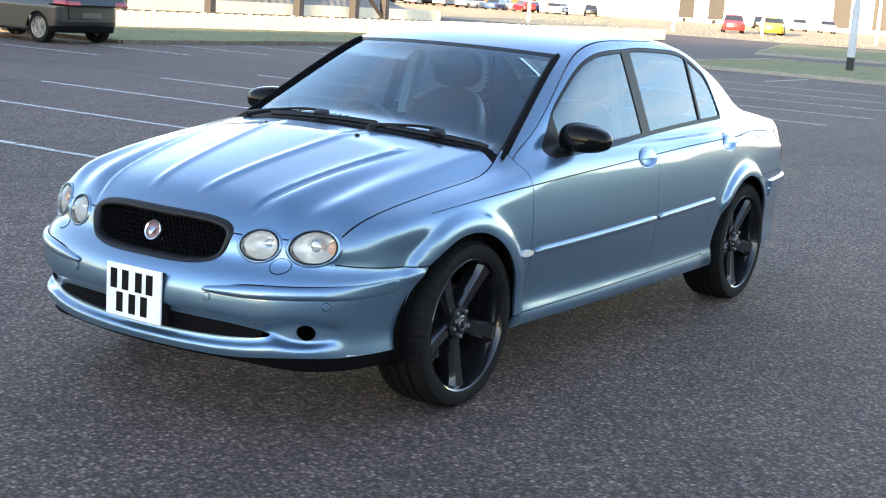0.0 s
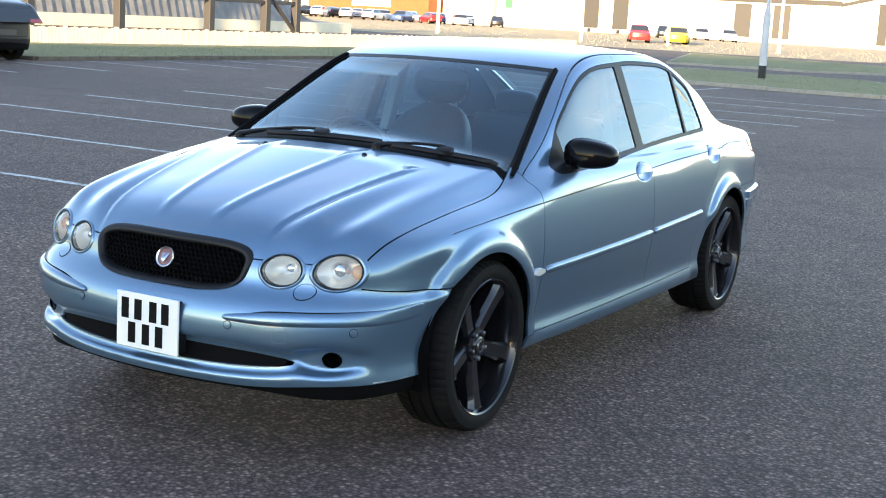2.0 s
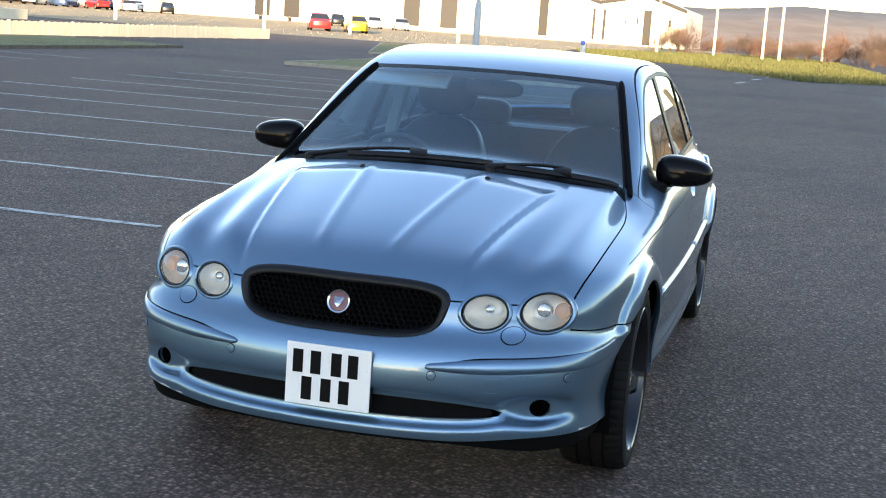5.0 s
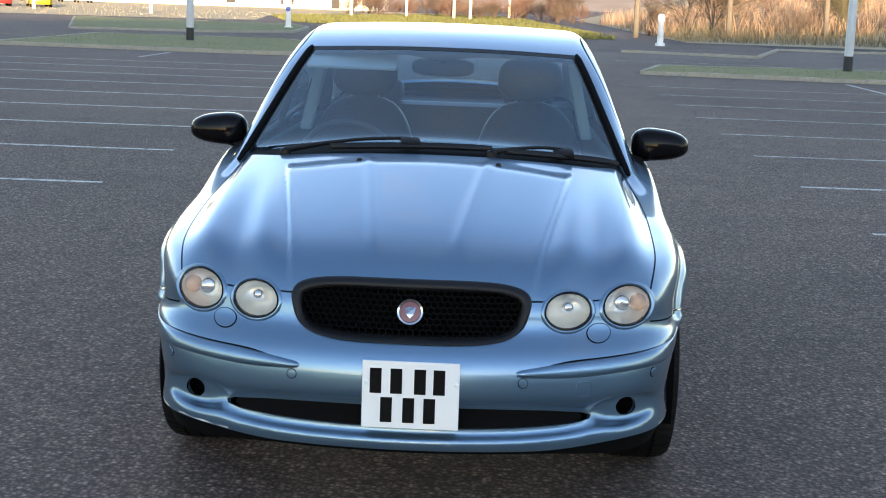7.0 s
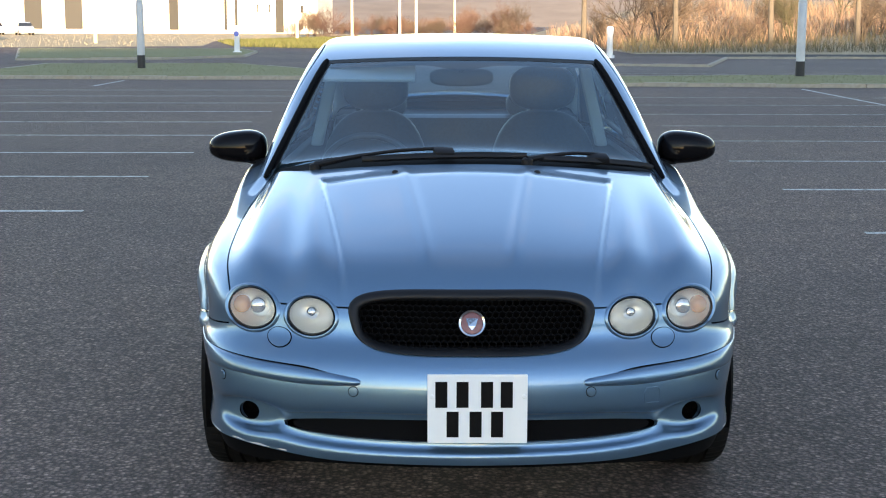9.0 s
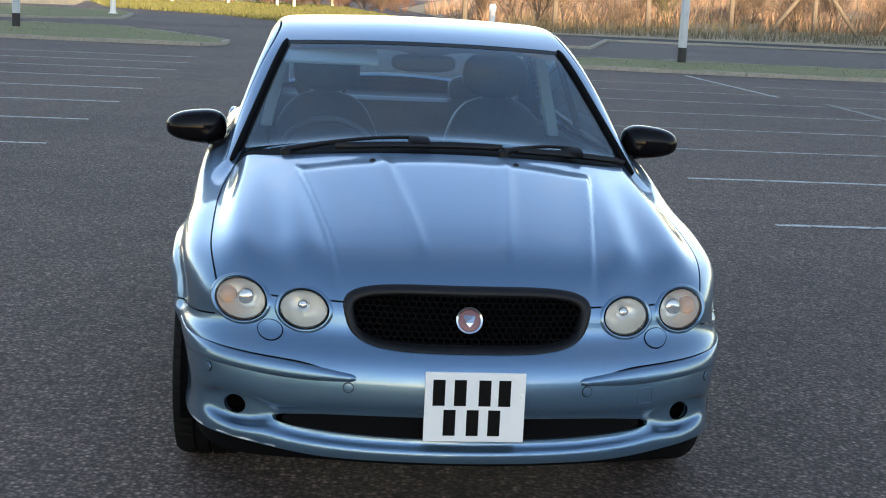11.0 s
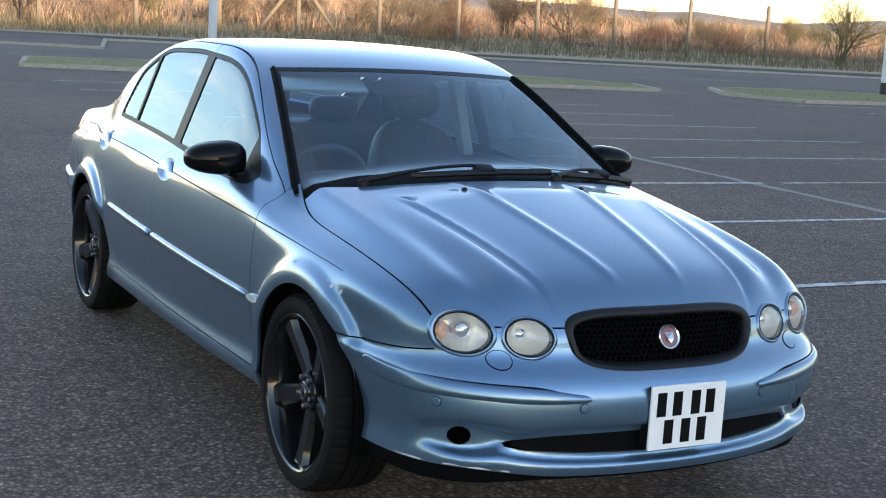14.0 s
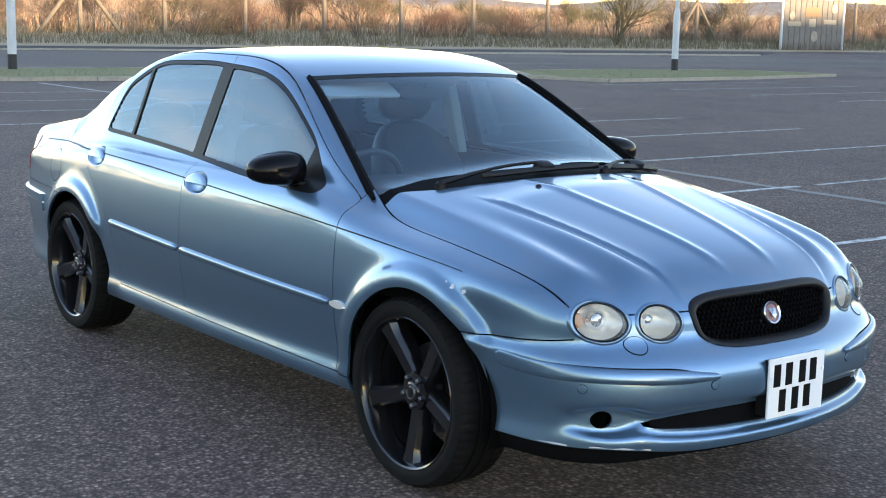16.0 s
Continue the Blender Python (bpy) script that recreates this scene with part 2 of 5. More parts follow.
def side_at(x, z):
    rocker = sill_line(np.minimum(z, .50)) * (1 - step(1.0, 1.3, np.abs(x)))
    hollow = .016 * step(.74, .60, z) * step(.535, .58, z) * step(1.55, 1.68, x)
    return side_line(z) + plan_line(x) + rocker - hollow + flare(x, z, ARCH_F[0]) + flare(x, z, ARCH_R[0])


def top_at(x, y):
    ya = np.abs(y)
    z = top_line(x) - .17 * y * y
    f = step(1.0, 1.95, x)
    z = z + f * (.031 * np.exp(-((ya - (.606 + .03 * (2 - x))) / .068) ** 2) + .029 * np.exp(-((ya - (.432 + .11 * (2 - x))) / .064) ** 2))
    edge = .340 + .165 * (2.1 - x)
    z = z + .013 * (1 - step(-.014, .014, ya - edge)) * step(1.22, 1.42, x - .08 * y * y)
    z = z - shoulder_drop(x) * step(.62, .715, ya)
    crease = .106 + .118 * (2.1 - x)
    z = z + .0065 * np.exp(-((ya - crease) / .021) ** 2) * step(1.15, 1.35, x) * (1 - step(1.95, 2.12, x))
    return z


def lower(x, y, z):
    ya = np.abs(y)
    y2 = y * y
    front = x - (front_line(z) - .31 * y2 - .35 * y2 * y2 * y2)
    back = (rear_line(z) + .22 * y2 + .25 * y2 * y2 * y2) - x
    side = ya - side_at(x, z)
    d = smax(smax(side, front, .20), back, .22)
    return smax(d, z - top_at(x, y), .10 - .045 * step(-.3, -.9, x))


def cabin(x, y, z):
    ya = np.abs(y)
    g = x + .33 * y * y * step(-.6, .3, x) - .25 * y * y * (1 - step(-1.2, -.5, x))
    top = (z - (roof_line(g) - .06 * y * y)) * .9
    width = .735 - .372 * (z - .941) - .10 * step(-1.0, -1.9, x) - .02 * step(.3, 1.0, x) - .03 * (z - 1.12) ** 2
    return smax(smax(top, ya - width, .085), .82 - z, .02)


def scoop(x, y, z):
    """The hollows of the lower intake and the fog lamp pockets."""
    ya = np.abs(y)
    slot = (np.sqrt((y / .55) ** 4 + ((z - .352) / .050) ** 2) - 1) * .05
    fog = (np.sqrt(((ya - .605) / .098) ** 2 + ((z - .366) / .042) ** 2) - 1) * .042
    face = 2.240 - .31 * y * y - .35 * y ** 6
    return smin(smax(slot, face - .034 - x, .03), smax(fog, face - .056 - x, .03), .03)


def body(x, y, z):
    d = smin(lower(x, y, z), cabin(x, y, z), .03 + .10 * step(-1.15, -1.6, x))
    ya = np.abs(y)
    d = d - .013 * np.exp(-((ya - .665) / .06) ** 2 - ((z - .650) / .055) ** 2) * step(1.80, 1.95, x)
    return smax(d, -scoop(x, y, z), .042)


def net(fun, lo, hi, h):
    """Surface net of fun = 0 over a box, with its points drawn onto the surface and their normals."""
    ax = [np.arange(a, b + h, h) for a, b in zip(lo, hi)]
    val = fun(ax[0][:, None, None], ax[1][None, :, None], ax[2][None, None, :])
    s = val < 0
    c = [s[i:s.shape[0] - 1 + i, j:s.shape[1] - 1 + j, k:s.shape[2] - 1 + k] for i in (0, 1) for j in (0, 1) for k in (0, 1)]
    tot = sum(q.astype(np.int8) for q in c)
    act = np.argwhere((tot > 0) & (tot < 8))
    idx = -np.ones(tot.shape, np.int64)
    idx[tuple(act.T)] = np.arange(len(act))
    p = np.array(lo) + (act + .5) * h
    quads = []
    for a in range(3):
        sl0, sl1 = [slice(None)] * 3, [slice(None)] * 3
        sl0[a], sl1[a] = slice(None, -1), slice(1, None)
        cross = np.argwhere(s[tuple(sl0)] != s[tuple(sl1)])
        inside = s[tuple(sl0)][tuple(cross.T)]
        b, d = (a + 1) % 3, (a + 2) % 3
        ok = (cross[:, b] > 0) & (cross[:, d] > 0) & (cross[:, b] < s.shape[b] - 1) & (cross[:, d] < s.shape[d] - 1)
        cross, inside = cross[ok], inside[ok]
        q = []
        for ob, od in ((0, 0), (-1, 0), (-1, -1), (0, -1)):
            e = cross.copy()
            e[:, b] += ob
            e[:, d] += od
            q.append(idx[tuple(e.T)])
        q = np.stack(q, 1)
        q[~inside] = q[~inside][:, ::-1]
        quads.append(q)
    quads = np.concatenate(quads)
    quads = quads[(quads >= 0).all(1)]
    for _ in range(6):
        v, g = field(fun, p)
        p = p - np.clip(v / (g ** 2).sum(1), -.012, .012)[:, None] * g
    v, g = field(fun, p)
    return p, quads, g / np.linalg.norm(g, axis=1, keepdims=True)


def field(fun, p):
    e = 1e-4
    x, y, z = p.T
    g = np.stack([fun(x + e, y, z) - fun(x - e, y, z), fun(x, y + e, z) - fun(x, y - e, z), fun(x, y, z + e) - fun(x, y, z - e)], 1) / (2 * e)
    return fun(x, y, z), g


def clip(p, nrm, polys, fs):
    """Keeps the part of a surface where every function is below 0."""
    p, nrm = p.copy(), nrm.copy()
    quads, loose = polys, []
    for f in fs:
        v = f(*p.T)
        inside = v < 0
        n_in = inside[quads].sum(1)
        keep = quads[n_in == 4]
        cut = [list(q) for q in quads[(n_in > 0) & (n_in < 4)]] + loose
        new_p, new_n, made, out = [], [], {}, []
        for q in cut:
            r = []
            for a, b in zip(q, q[1:] + q[:1]):
                if inside[a]:
                    r.append(a)
                if inside[a] != inside[b]:
                    key = (min(a, b), max(a, b))
                    if key not in made:
                        t = v[key[0]] / (v[key[0]] - v[key[1]])
                        made[key] = len(p) + len(new_p)
                        new_p.append(p[key[0]] * (1 - t) + p[key[1]] * t)
                        n = nrm[key[0]] * (1 - t) + nrm[key[1]] * t
                        new_n.append(n / np.linalg.norm(n))
                    r.append(made[key])
            if len(r) > 2:
                out.append(r)
        if new_p:
            p, nrm = np.concatenate([p, new_p]), np.concatenate([nrm, new_n])
        quads, loose = keep, out
    faces = [list(q) for q in quads] + loose
    used = sorted({i for q in faces for i in q})
    back = {u: n for n, u in enumerate(used)}
    return p[used], nrm[used], [[back[i] for i in q] for q in faces]


SKIN_P, SKIN_Q, SKIN_N = net(body, (-2.46, -.005, .14), (2.30, .96, 1.42), .010)


def panel(name, fs, material, parent, side=0, lift=0.0, lip=.012, label="", gap=.0022):
    """A piece of the skin with turned-in edges. side 0: both halves as one piece; 1 or -1: left or right."""
    fs = [(lambda x, y, z, f=f: f(x, y, z) + gap) for f in fs]
    if side == 0:
        fs = [lambda x, y, z: -y] + fs
    p, nrm, faces = clip(SKIN_P, SKIN_N, SKIN_Q, fs)
    p = p + nrm * lift
    if side == 0:
        nrm[np.abs(p[:, 1]) < 1e-6, 1] = 0
        n0 = len(p)
        seam = np.abs(p[:, 1]) < 1e-6
        mirror = [i if seam[i] else n0 + i for i in range(n0)]
        p, nrm = np.concatenate([p, p * (1, -1, 1)]), np.concatenate([nrm, nrm * (1, -1, 1)])
        faces = faces + [[mirror[i] for i in q][::-1] for q in faces]
    elif side < 0:
        p, nrm = p * (1, -1, 1), nrm * (1, -1, 1)
        faces = [q[::-1] for q in faces]
    edges = {}
    for q in faces:
        for a, b in zip(q, q[1:] + q[:1]):
            edges[(a, b)] = 1
    rim = [(a, b) for a, b in edges if (b, a) not in edges]
    if lip:
        ids, base = {}, len(p)
        extra_p, extra_n = [], []
        for a, b in rim:
            for i in (a, b):
                if i not in ids:
                    ids[i] = base + len(extra_p)
                    extra_p += [p[i], p[i] - nrm[i] * lip]
                    extra_n += [nrm[i], nrm[i]]
        p, nrm = np.concatenate([p, extra_p]), np.concatenate([nrm, extra_n])
        for a, b in rim:
            faces.append([ids[b], ids[a], ids[a] + 1, ids[b] + 1])
            e = p[b] - p[a]
            out = np.cross(e, nrm[a])
            size = np.linalg.norm(out)
            if size > 1e-9:
                for i in (ids[a], ids[b], ids[a] + 1, ids[b] + 1):
                    nrm[i] = out / size
    used = sorted({i for q in faces for i in q})
    back = {u: n for n, u in enumerate(used)}
    return mesh_object(name, p[used], [[back[i] for i in q] for q in faces], material, parent, label, True, nrm[used])


def oval(y, z, cy, cz, ay, az, e=2.0):
    return ((np.abs(np.abs(y) - cy) / ay) ** e + (np.abs(z - cz) / az) ** e) ** (1 / e) * min(ay, az) - min(ay, az)


LAMPS = [(.604, .649, .0645, .0475), (.434, .641, .0590, .0430)]
GRILLE = (0, .637, .330, .081)
seam_line = spline([1.45, 1.618, 1.75, 1.9, 2.0, 2.1], [.568, .572, .578, .588, .602, .625])
shut_line = spline([-.85, -.2, .4, .9, 1.1], [.320, .312, .306, .300, .297])
drip_line = spline([1.02, .946, .796, .552, .307, .06, -.261, -.748, -1.042, -1.30, -1.5], [.845, .893, .970, 1.118, 1.258, 1.330, 1.345, 1.326, 1.252, 1.115, .97])
rear_edge = spline([.25, .35, .47, .66, .82, .92, 1.02, 1.15, 1.28], [-.79, -.785, -.80, -.936, -1.125, -1.175, -1.175, -1.11, -.97])
glass_top = spline([.80, .70, .618, .525, .32, .173, -.164, -.302, -.60, -.851, -.98, -1.06, -1.10], [.87, .955, 1.034, 1.098, 1.209, 1.260, 1.294, 1.300, 1.294, 1.262, 1.203, 1.125, 1.03])
glass_base = spline([.8, .183, -.489, -1.1], [.905, .922, .958, .984])
coach_line = spline([-1.9, -1.73, -1.158, -.193, .49, 1.0, 1.3, 1.55, 1.75], [.868, .876, .884, .858, .827, .797, .775, .754, .728])


def window_edge(x, z):
    """Below 0 inside the side windows, with rounded corners."""
    return smax(glass_base(x) - z, z - glass_top(x), .085)


def ws_g(x, y):
    return x + .33 * y * y


def arch(cx):
    cx, r = ARCH_F if cx > 0 else ARCH_R
    return lambda x, y, z: r - np.sqrt((x - cx) ** 2 + (z - WHEEL_Z) ** 2)


def ws_half(g):
    return .534 + (g - .39) * (.688 - .534) / (1.096 - .39)


in_screen = lambda x, y, z: np.maximum(np.maximum(.392 - ws_g(x, y), ws_g(x, y) - 1.25), np.abs(y) - ws_half(ws_g(x, y)))
in_rear_screen = lambda x, y, z: np.maximum(np.maximum(x + 1.0, -1.66 - x), np.abs(y) - .55)
hood_front = lambda x, y, z: .668 - z
not_lamps = [lambda x, y, z, l=l: -oval(y, z, l[0], l[1], l[2] + .007, l[3] + .007) - 10 * (x < 1.8) for l in LAMPS]
taper = lambda z: 1 - .105 * np.clip((GRILLE[1] + .03 - z) / .11, 0, 1) ** 1.4
not_grille = lambda x, y, z: -oval(y / taper(z), z, 0, GRILLE[1], GRILLE[2] - .012, GRILLE[3] - .010, 3.8) - 10 * (x < 1.8)
floor_cut = lambda x, y, z: (.262 + .024 * step(.3, .7, np.abs(y))) - z

HANDLES = [(-.052, .846), (-1.038, .862)]
no_handles = [lambda x, y, z, h=h: .0425 - np.sqrt(((x - h[0]) / 2.2) ** 2 + (z - h[1]) ** 2) for h in HANDLES]
car = tagged(new("car"), "light blue metallic four-door saloon parked on the asphalt", "car")
part("floor_pan", box(bmesh.new(), (-1.85, -.60, .22), (1.70, .60, .30)), M["gap"], car)

panel("bonnet", [lambda x, y, z: np.abs(y) - hood_edge(x), hood_front, lambda x, y, z: 1.228 - .035 * step(.50, .66, np.abs(y)) - ws_g(x, y), not_grille] + not_lamps, M["paint"], car, label="ribbed blue metallic bonnet")
panel("front_bumper", [lambda x, y, z: z - .668, lambda x, y, z: z - seam_line(x) - 10 * (np.abs(y) < .672), arch(AXLE), lambda x, y, z: 1.38 - x, floor_cut, not_grille,
      lambda x, y, z: -oval(y, z, 0, .352, .475, .0285, 2.4) - 10 * (x < 1.8), lambda x, y, z: -oval(y, z, .612, .366, .027, .0240) - 10 * (x < 1.8)] + not_lamps, M["paint"], car, label="blue bumper with moulded strips")
for s in (1, -1):
    panel("front_wing", [lambda x, y, z: hood_edge(x) - y, lambda x, y, z: seam_line(x) - z - 10 * (x < 1.4), arch(AXLE), lambda x, y, z: .95 - x + 10 * (z > drip_line(x)) * (x < .9), lambda x, y, z: shut_line(x) - z] + not_lamps[:1], M["paint"], car, s)
    door = panel("front_door", [lambda x, y, z: x - .95, lambda x, y, z: -.16 - x, lambda x, y, z: shut_line(x) - z, lambda x, y, z: z - drip_line(x), arch(AXLE), lambda x, y, z: .3 - y,
          *no_handles, lambda x, y, z: .015 - window_edge(x, z)], M["paint"], car, s, gap=.0013)
    door2 = panel("rear_door", [lambda x, y, z: x + .16, lambda x, y, z: rear_edge(z) - x, lambda x, y, z: shut_line(x) - z, lambda x, y, z: z - drip_line(x), arch(-AXLE), lambda x, y, z: .3 - y,
          *no_handles, lambda x, y, z: .015 - window_edge(x, z)], M["paint"], car, s, gap=.0013)
    panel("sill", [lambda x, y, z: z - shut_line(x), lambda x, y, z: .246 - z, arch(AXLE), arch(-AXLE), lambda x, y, z: x - 1.1, lambda x, y, z: -1.1 - x, lambda x, y, z: .3 - y], M["paint"], car, s)
    panel("rear_wing", [lambda x, y, z: x - rear_edge(z), arch(-AXLE), lambda x, y, z: np.where(x < -1.3, .66, .25) - z, lambda x, y, z: z - drip_line(np.maximum(x, -1.2)) - 10 * (x < -1.2), lambda x, y, z: .62 - y, lambda x, y, z: -2.5 - x, *no_handles], M["paint"], car, s, gap=.001)
    panel("side_trim", [lambda x, y, z: np.maximum(window_edge(x, z) - .015, np.minimum(-window_edge(x, z), np.minimum(np.abs(x + .205 - .06 * (z - 1.1)) - .043, .60 - x + .25 * (z - 1.0)))), lambda x, y, z: .4 - y, lambda x, y, z: x - .80], M["black_satin"], car, s, gap=0, lift=-.002)
    panel("front_window", [lambda x, y, z: window_edge(x, z), lambda x, y, z: -.162 + .06 * (z - 1.1) - x, lambda x, y, z: .4 - y, lambda x, y, z: x - .60 - .25 * (z - 1.0)], M["side_glass"], door, s, lift=-.006, lip=0)
    panel("rear_window", [lambda x, y, z: window_edge(x, z), lambda x, y, z: x + .248 - .06 * (z - 1.1), lambda x, y, z: .4 - y], M["side_glass"], door2, s, lift=-.006, lip=0)
    panel("coachline", [lambda x, y, z: z - coach_line(x) - .0024 * (1 - .6 * step(.95, 1.55, x)), lambda x, y, z: coach_line(x) - .0024 * (1 - .6 * step(.95, 1.55, x)) - z, lambda x, y, z: x - 1.60, lambda x, y, z: -1.95 - x, lambda x, y, z: .5 - y, *no_handles], M["black_satin"], car, s, lift=.0012, lip=0, gap=0)
panel("roof", [lambda x, y, z: drip_line(x) - z, lambda x, y, z: -in_screen(x, y, z), lambda x, y, z: -in_rear_screen(x, y, z), lambda x, y, z: x - .952, lambda x, y, z: -1.62 - x], M["paint"], car)
panel("windscreen_surround", [lambda x, y, z: in_screen(x, y, z), lambda x, y, z: -in_screen(x, y, z) - .030, lambda x, y, z: ws_g(x, y) - 1.19], M["screen_frit"], car, gap=.001, lift=-.001)
panel("cowl", [lambda x, y, z: in_screen(x, y, z), lambda x, y, z: 1.09 + .045 * step(.45, .66, np.abs(y)) - ws_g(x, y), lambda x, y, z: np.minimum(1.19 - ws_g(x, y), in_screen(x, y, z) + .030)], M["black_matt"], car, gap=.001, lift=-.003, label="matt black cowl below the windscreen")
windscreen = panel("windscreen", [lambda x, y, z: in_screen(x, y, z) + .030, lambda x, y, z: ws_g(x, y) - 1.09 - .045 * step(.45, .66, np.abs(y))], M["glass"], car, lip=0, gap=0, lift=-.002)
panel("screen_band", [lambda x, y, z: in_screen(x, y, z) + .029, lambda x, y, z: ws_g(x, y) - .455 - .045 * np.exp(-(y / .085) ** 2)], M["black_matt"], car, lip=0, gap=0, lift=-.006, label="dark band along the top of the windscreen")
panel("rear_screen", [in_rear_screen], M["glass"], car, lip=0, lift=-.002)
panel("boot_lid", [lambda x, y, z: x + 1.66, lambda x, y, z: .70 - z, lambda x, y, z: np.abs(y) - .62], M["paint"], car, gap=.001)
panel("rear_bumper", [lambda x, y, z: x + 1.3, lambda x, y, z: z - .66, lambda x, y, z: .25 - z, arch(-AXLE)], M["paint"], car)


# ---- wheels ----
def wheel(parent, x, side):
    w = new("wheel")
    w.parent = parent
    bm = bmesh.new()
    prof = [(.238, -.095), (.250, -.108), (.275, -.113), (.298, -.108), (.309, -.092), (.313, -.072), (.314, -.050), (.306, -.047), (.306, -.041), (.315, -.038), (.315, -.006), (.307, -.003), (.307, .003), (.315, .006), (.315, .038), (.306, .041), (.306, .047), (.314, .050), (.313, .072), (.309, .092), (.298, .107), (.275, .112), (.256, .110), (.250, .106), (.246, .098)]
    seg = 240
    rings = []
    for r, a in prof:
        notch = .005 if .300 < r and abs(a) > .055 else 0
        rings.append([bm.verts.new(((r - (notch if k % 4 == 0 else 0)) * math.cos(2 * math.pi * k / seg), a, (r - (notch if k % 4 == 0 else 0)) * math.sin(2 * math.pi * k / seg))) for k in range(seg)])
    for r0, r1 in zip(rings, rings[1:]):
        for k in range(seg):
            bm.faces.new((r0[k], r0[(k + 1) % seg], r1[(k + 1) % seg], r1[k]))
    part("tyre", bm, M["rubber"], w, smooth=True, angle=28)
    bm = bmesh.new()
    lathe(bm, [(.246, .098), (.251, .107), (.248, .110), (.242, .106), (.236, .090), (.228, .04), (.218, -.09), (.21, -.09), (.220, .04)], 72)
    rim = part("rim", bm, M["rim"], w, "gloss black five-spoke alloy rim", smooth=True)
    for k in range(5):
        bm = bmesh.new()
        n = 10
        rows = []
        for i in range(n + 1):
            t = i / n
            r = .040 + (.238 - .040) * t
            half = .031 + .004 * t + .010 * max(0, t - .8) * 5 * t
            top = .058 + .030 * t ** 1.3
            rows.append([bm.verts.new((r, d, o)) for o, d in ((-half, top - .06), (-half, top - .020), (-half * .80, top - .006), (-half * .62, top), (half * .62, top), (half * .80, top - .006), (half, top - .020), (half, top - .06))])
        for a, b in zip(rows, rows[1:]):
            for j in range(7):
                bm.faces.new((a[j], a[j + 1], b[j + 1], b[j]))
        sp = part("spoke", bm, M["rim"], rim, smooth=True, angle=25)
        sp.matrix_local = Matrix.Rotation(radians(72 * k + 18), 4, "Y")
    bm = bmesh.new()
    lathe(bm, [(.001, .080), (.030, .079), (.034, .076), (.036, .07), (.06, .066), (.066, .05), (.066, .0)], 40)
    part("hub", bm, M["rim"], rim, smooth=True)
    bm = bmesh.new()
    lathe(bm, [(.001, .0835), (.018, .083), (.0215, .081)], 32)
    part("centre_cap", bm, M["rim"], rim, "gloss black centre cap", smooth=True)
    bm = bmesh.new()
    lathe(bm, [(.0195, .081), (.0205, .0845), (.0235, .0848), (.0255, .0825), (.026, .078)], 32)
    part("cap_ring", bm, M["nut_steel"], rim, "thin silver ring", smooth=True)
    for k in range(5):
        bm = bmesh.new()
        lathe(bm, [(.001, .082), (.007, .081), (.009, .079), (.0095, .05)], 6)
        nut = part("wheel_nut", bm, M["nut_steel"], rim)
        a = radians(72 * k + 54)
        nut.matrix_local = Matrix.Translation((.049 * math.cos(a), 0, .049 * math.sin(a)))
    bm = bmesh.new()
    lathe(bm, [(.05, -.02), (.15, -.02), (.15, -.045), (.05, -.045)], 48)
    part("brake_disc", bm, M["steel"], w, smooth=True)
    w.matrix_local = Matrix.Translation((x, side * .708, WHEEL_Z)) @ (Matrix.Identity(4) if side > 0 else Matrix.Rotation(math.pi, 4, "Z"))
    return w


for wx in (AXLE, -AXLE):
    for s in (1, -1):
        wheel(car, wx, s)
        bm = bmesh.new()
        lathe(bm, [(.365, -.005), (.365, -.28), (.20, -.28)], 48)
        bmesh.ops.bisect_plane(bm, geom=bm.verts[:] + bm.edges[:] + bm.faces[:], plane_co=(0, 0, -.09), plane_no=(0, 0, 1), clear_inner=True)
        liner = part("arch_liner", bm, M["gap"], car, smooth=True)
        liner.matrix_local = Matrix.Translation(((ARCH_F if wx > 0 else ARCH_R)[0], s * .79, WHEEL_Z)) @ (Matrix.Identity(4) if s > 0 else Matrix.Rotation(math.pi, 4, "Z"))


# ---- details of the car ----
def meet_many(kind, a, b):
    """The places and normals where the skin lies in front of (y, z), beside (x, z) or over (x, y)."""
    a, b = np.atleast_1d(np.asarray(a, float)), np.atleast_1d(np.asarray(b, float))
    lo, hi = {"front": (1.3, 2.5), "side": (.2, 1.1), "top": (.4, 1.6)}[kind]
    lo, hi = np.full(a.shape, lo), np.full(a.shape, hi)
    for _ in range(26):
        mid = (lo + hi) / 2
        p = {"front": (mid, a, b), "side": (a, mid, b), "top": (a, b, mid)}[kind]
        solid = body(*p) < 0
        lo, hi = np.where(solid, mid, lo), np.where(solid, hi, mid)
    p = np.stack(p, 1)
    v, g = field(body, p)
    return p, g / np.linalg.norm(g, axis=1, keepdims=True)


def meet(kind, a, b):
    p, n = meet_many(kind, a, b)
    return Vector(p[0]), Vector(n[0])


def skin_frame(kind, a, b, side=1):
    """A pose on the skin: z outward, x forward or across."""
    p, n = meet(kind, a, b)
    p.y *= side
    n.y *= side
    up = Vector((0, 0, 1))
    xa = up.cross(n).normalized() if abs(n.z) < .95 else Vector((1, 0, 0))
    ya = n.cross(xa)
    return Matrix.Translation(p) @ Matrix((xa, ya, n)).transposed().to_4x4()


def placed(ob, m):
    ob.matrix_local = m
    return ob


def disc(bm, prof, seg=32, sx=1.0, sy=1.0):
    """Rings of (radius, height) round z."""
    rings = [[bm.verts.new((r * sx * math.cos(t), r * sy * math.sin(t), h)) for t in [2 * math.pi * k / seg for k in range(seg)]] for r, h in prof]
    for a, b in zip(rings, rings[1:]):
        for k in range(seg):
            bm.faces.new((a[k], a[(k + 1) % seg], b[(k + 1) % seg], b[k]))
    bm.faces.new(rings[-1])
    return bm


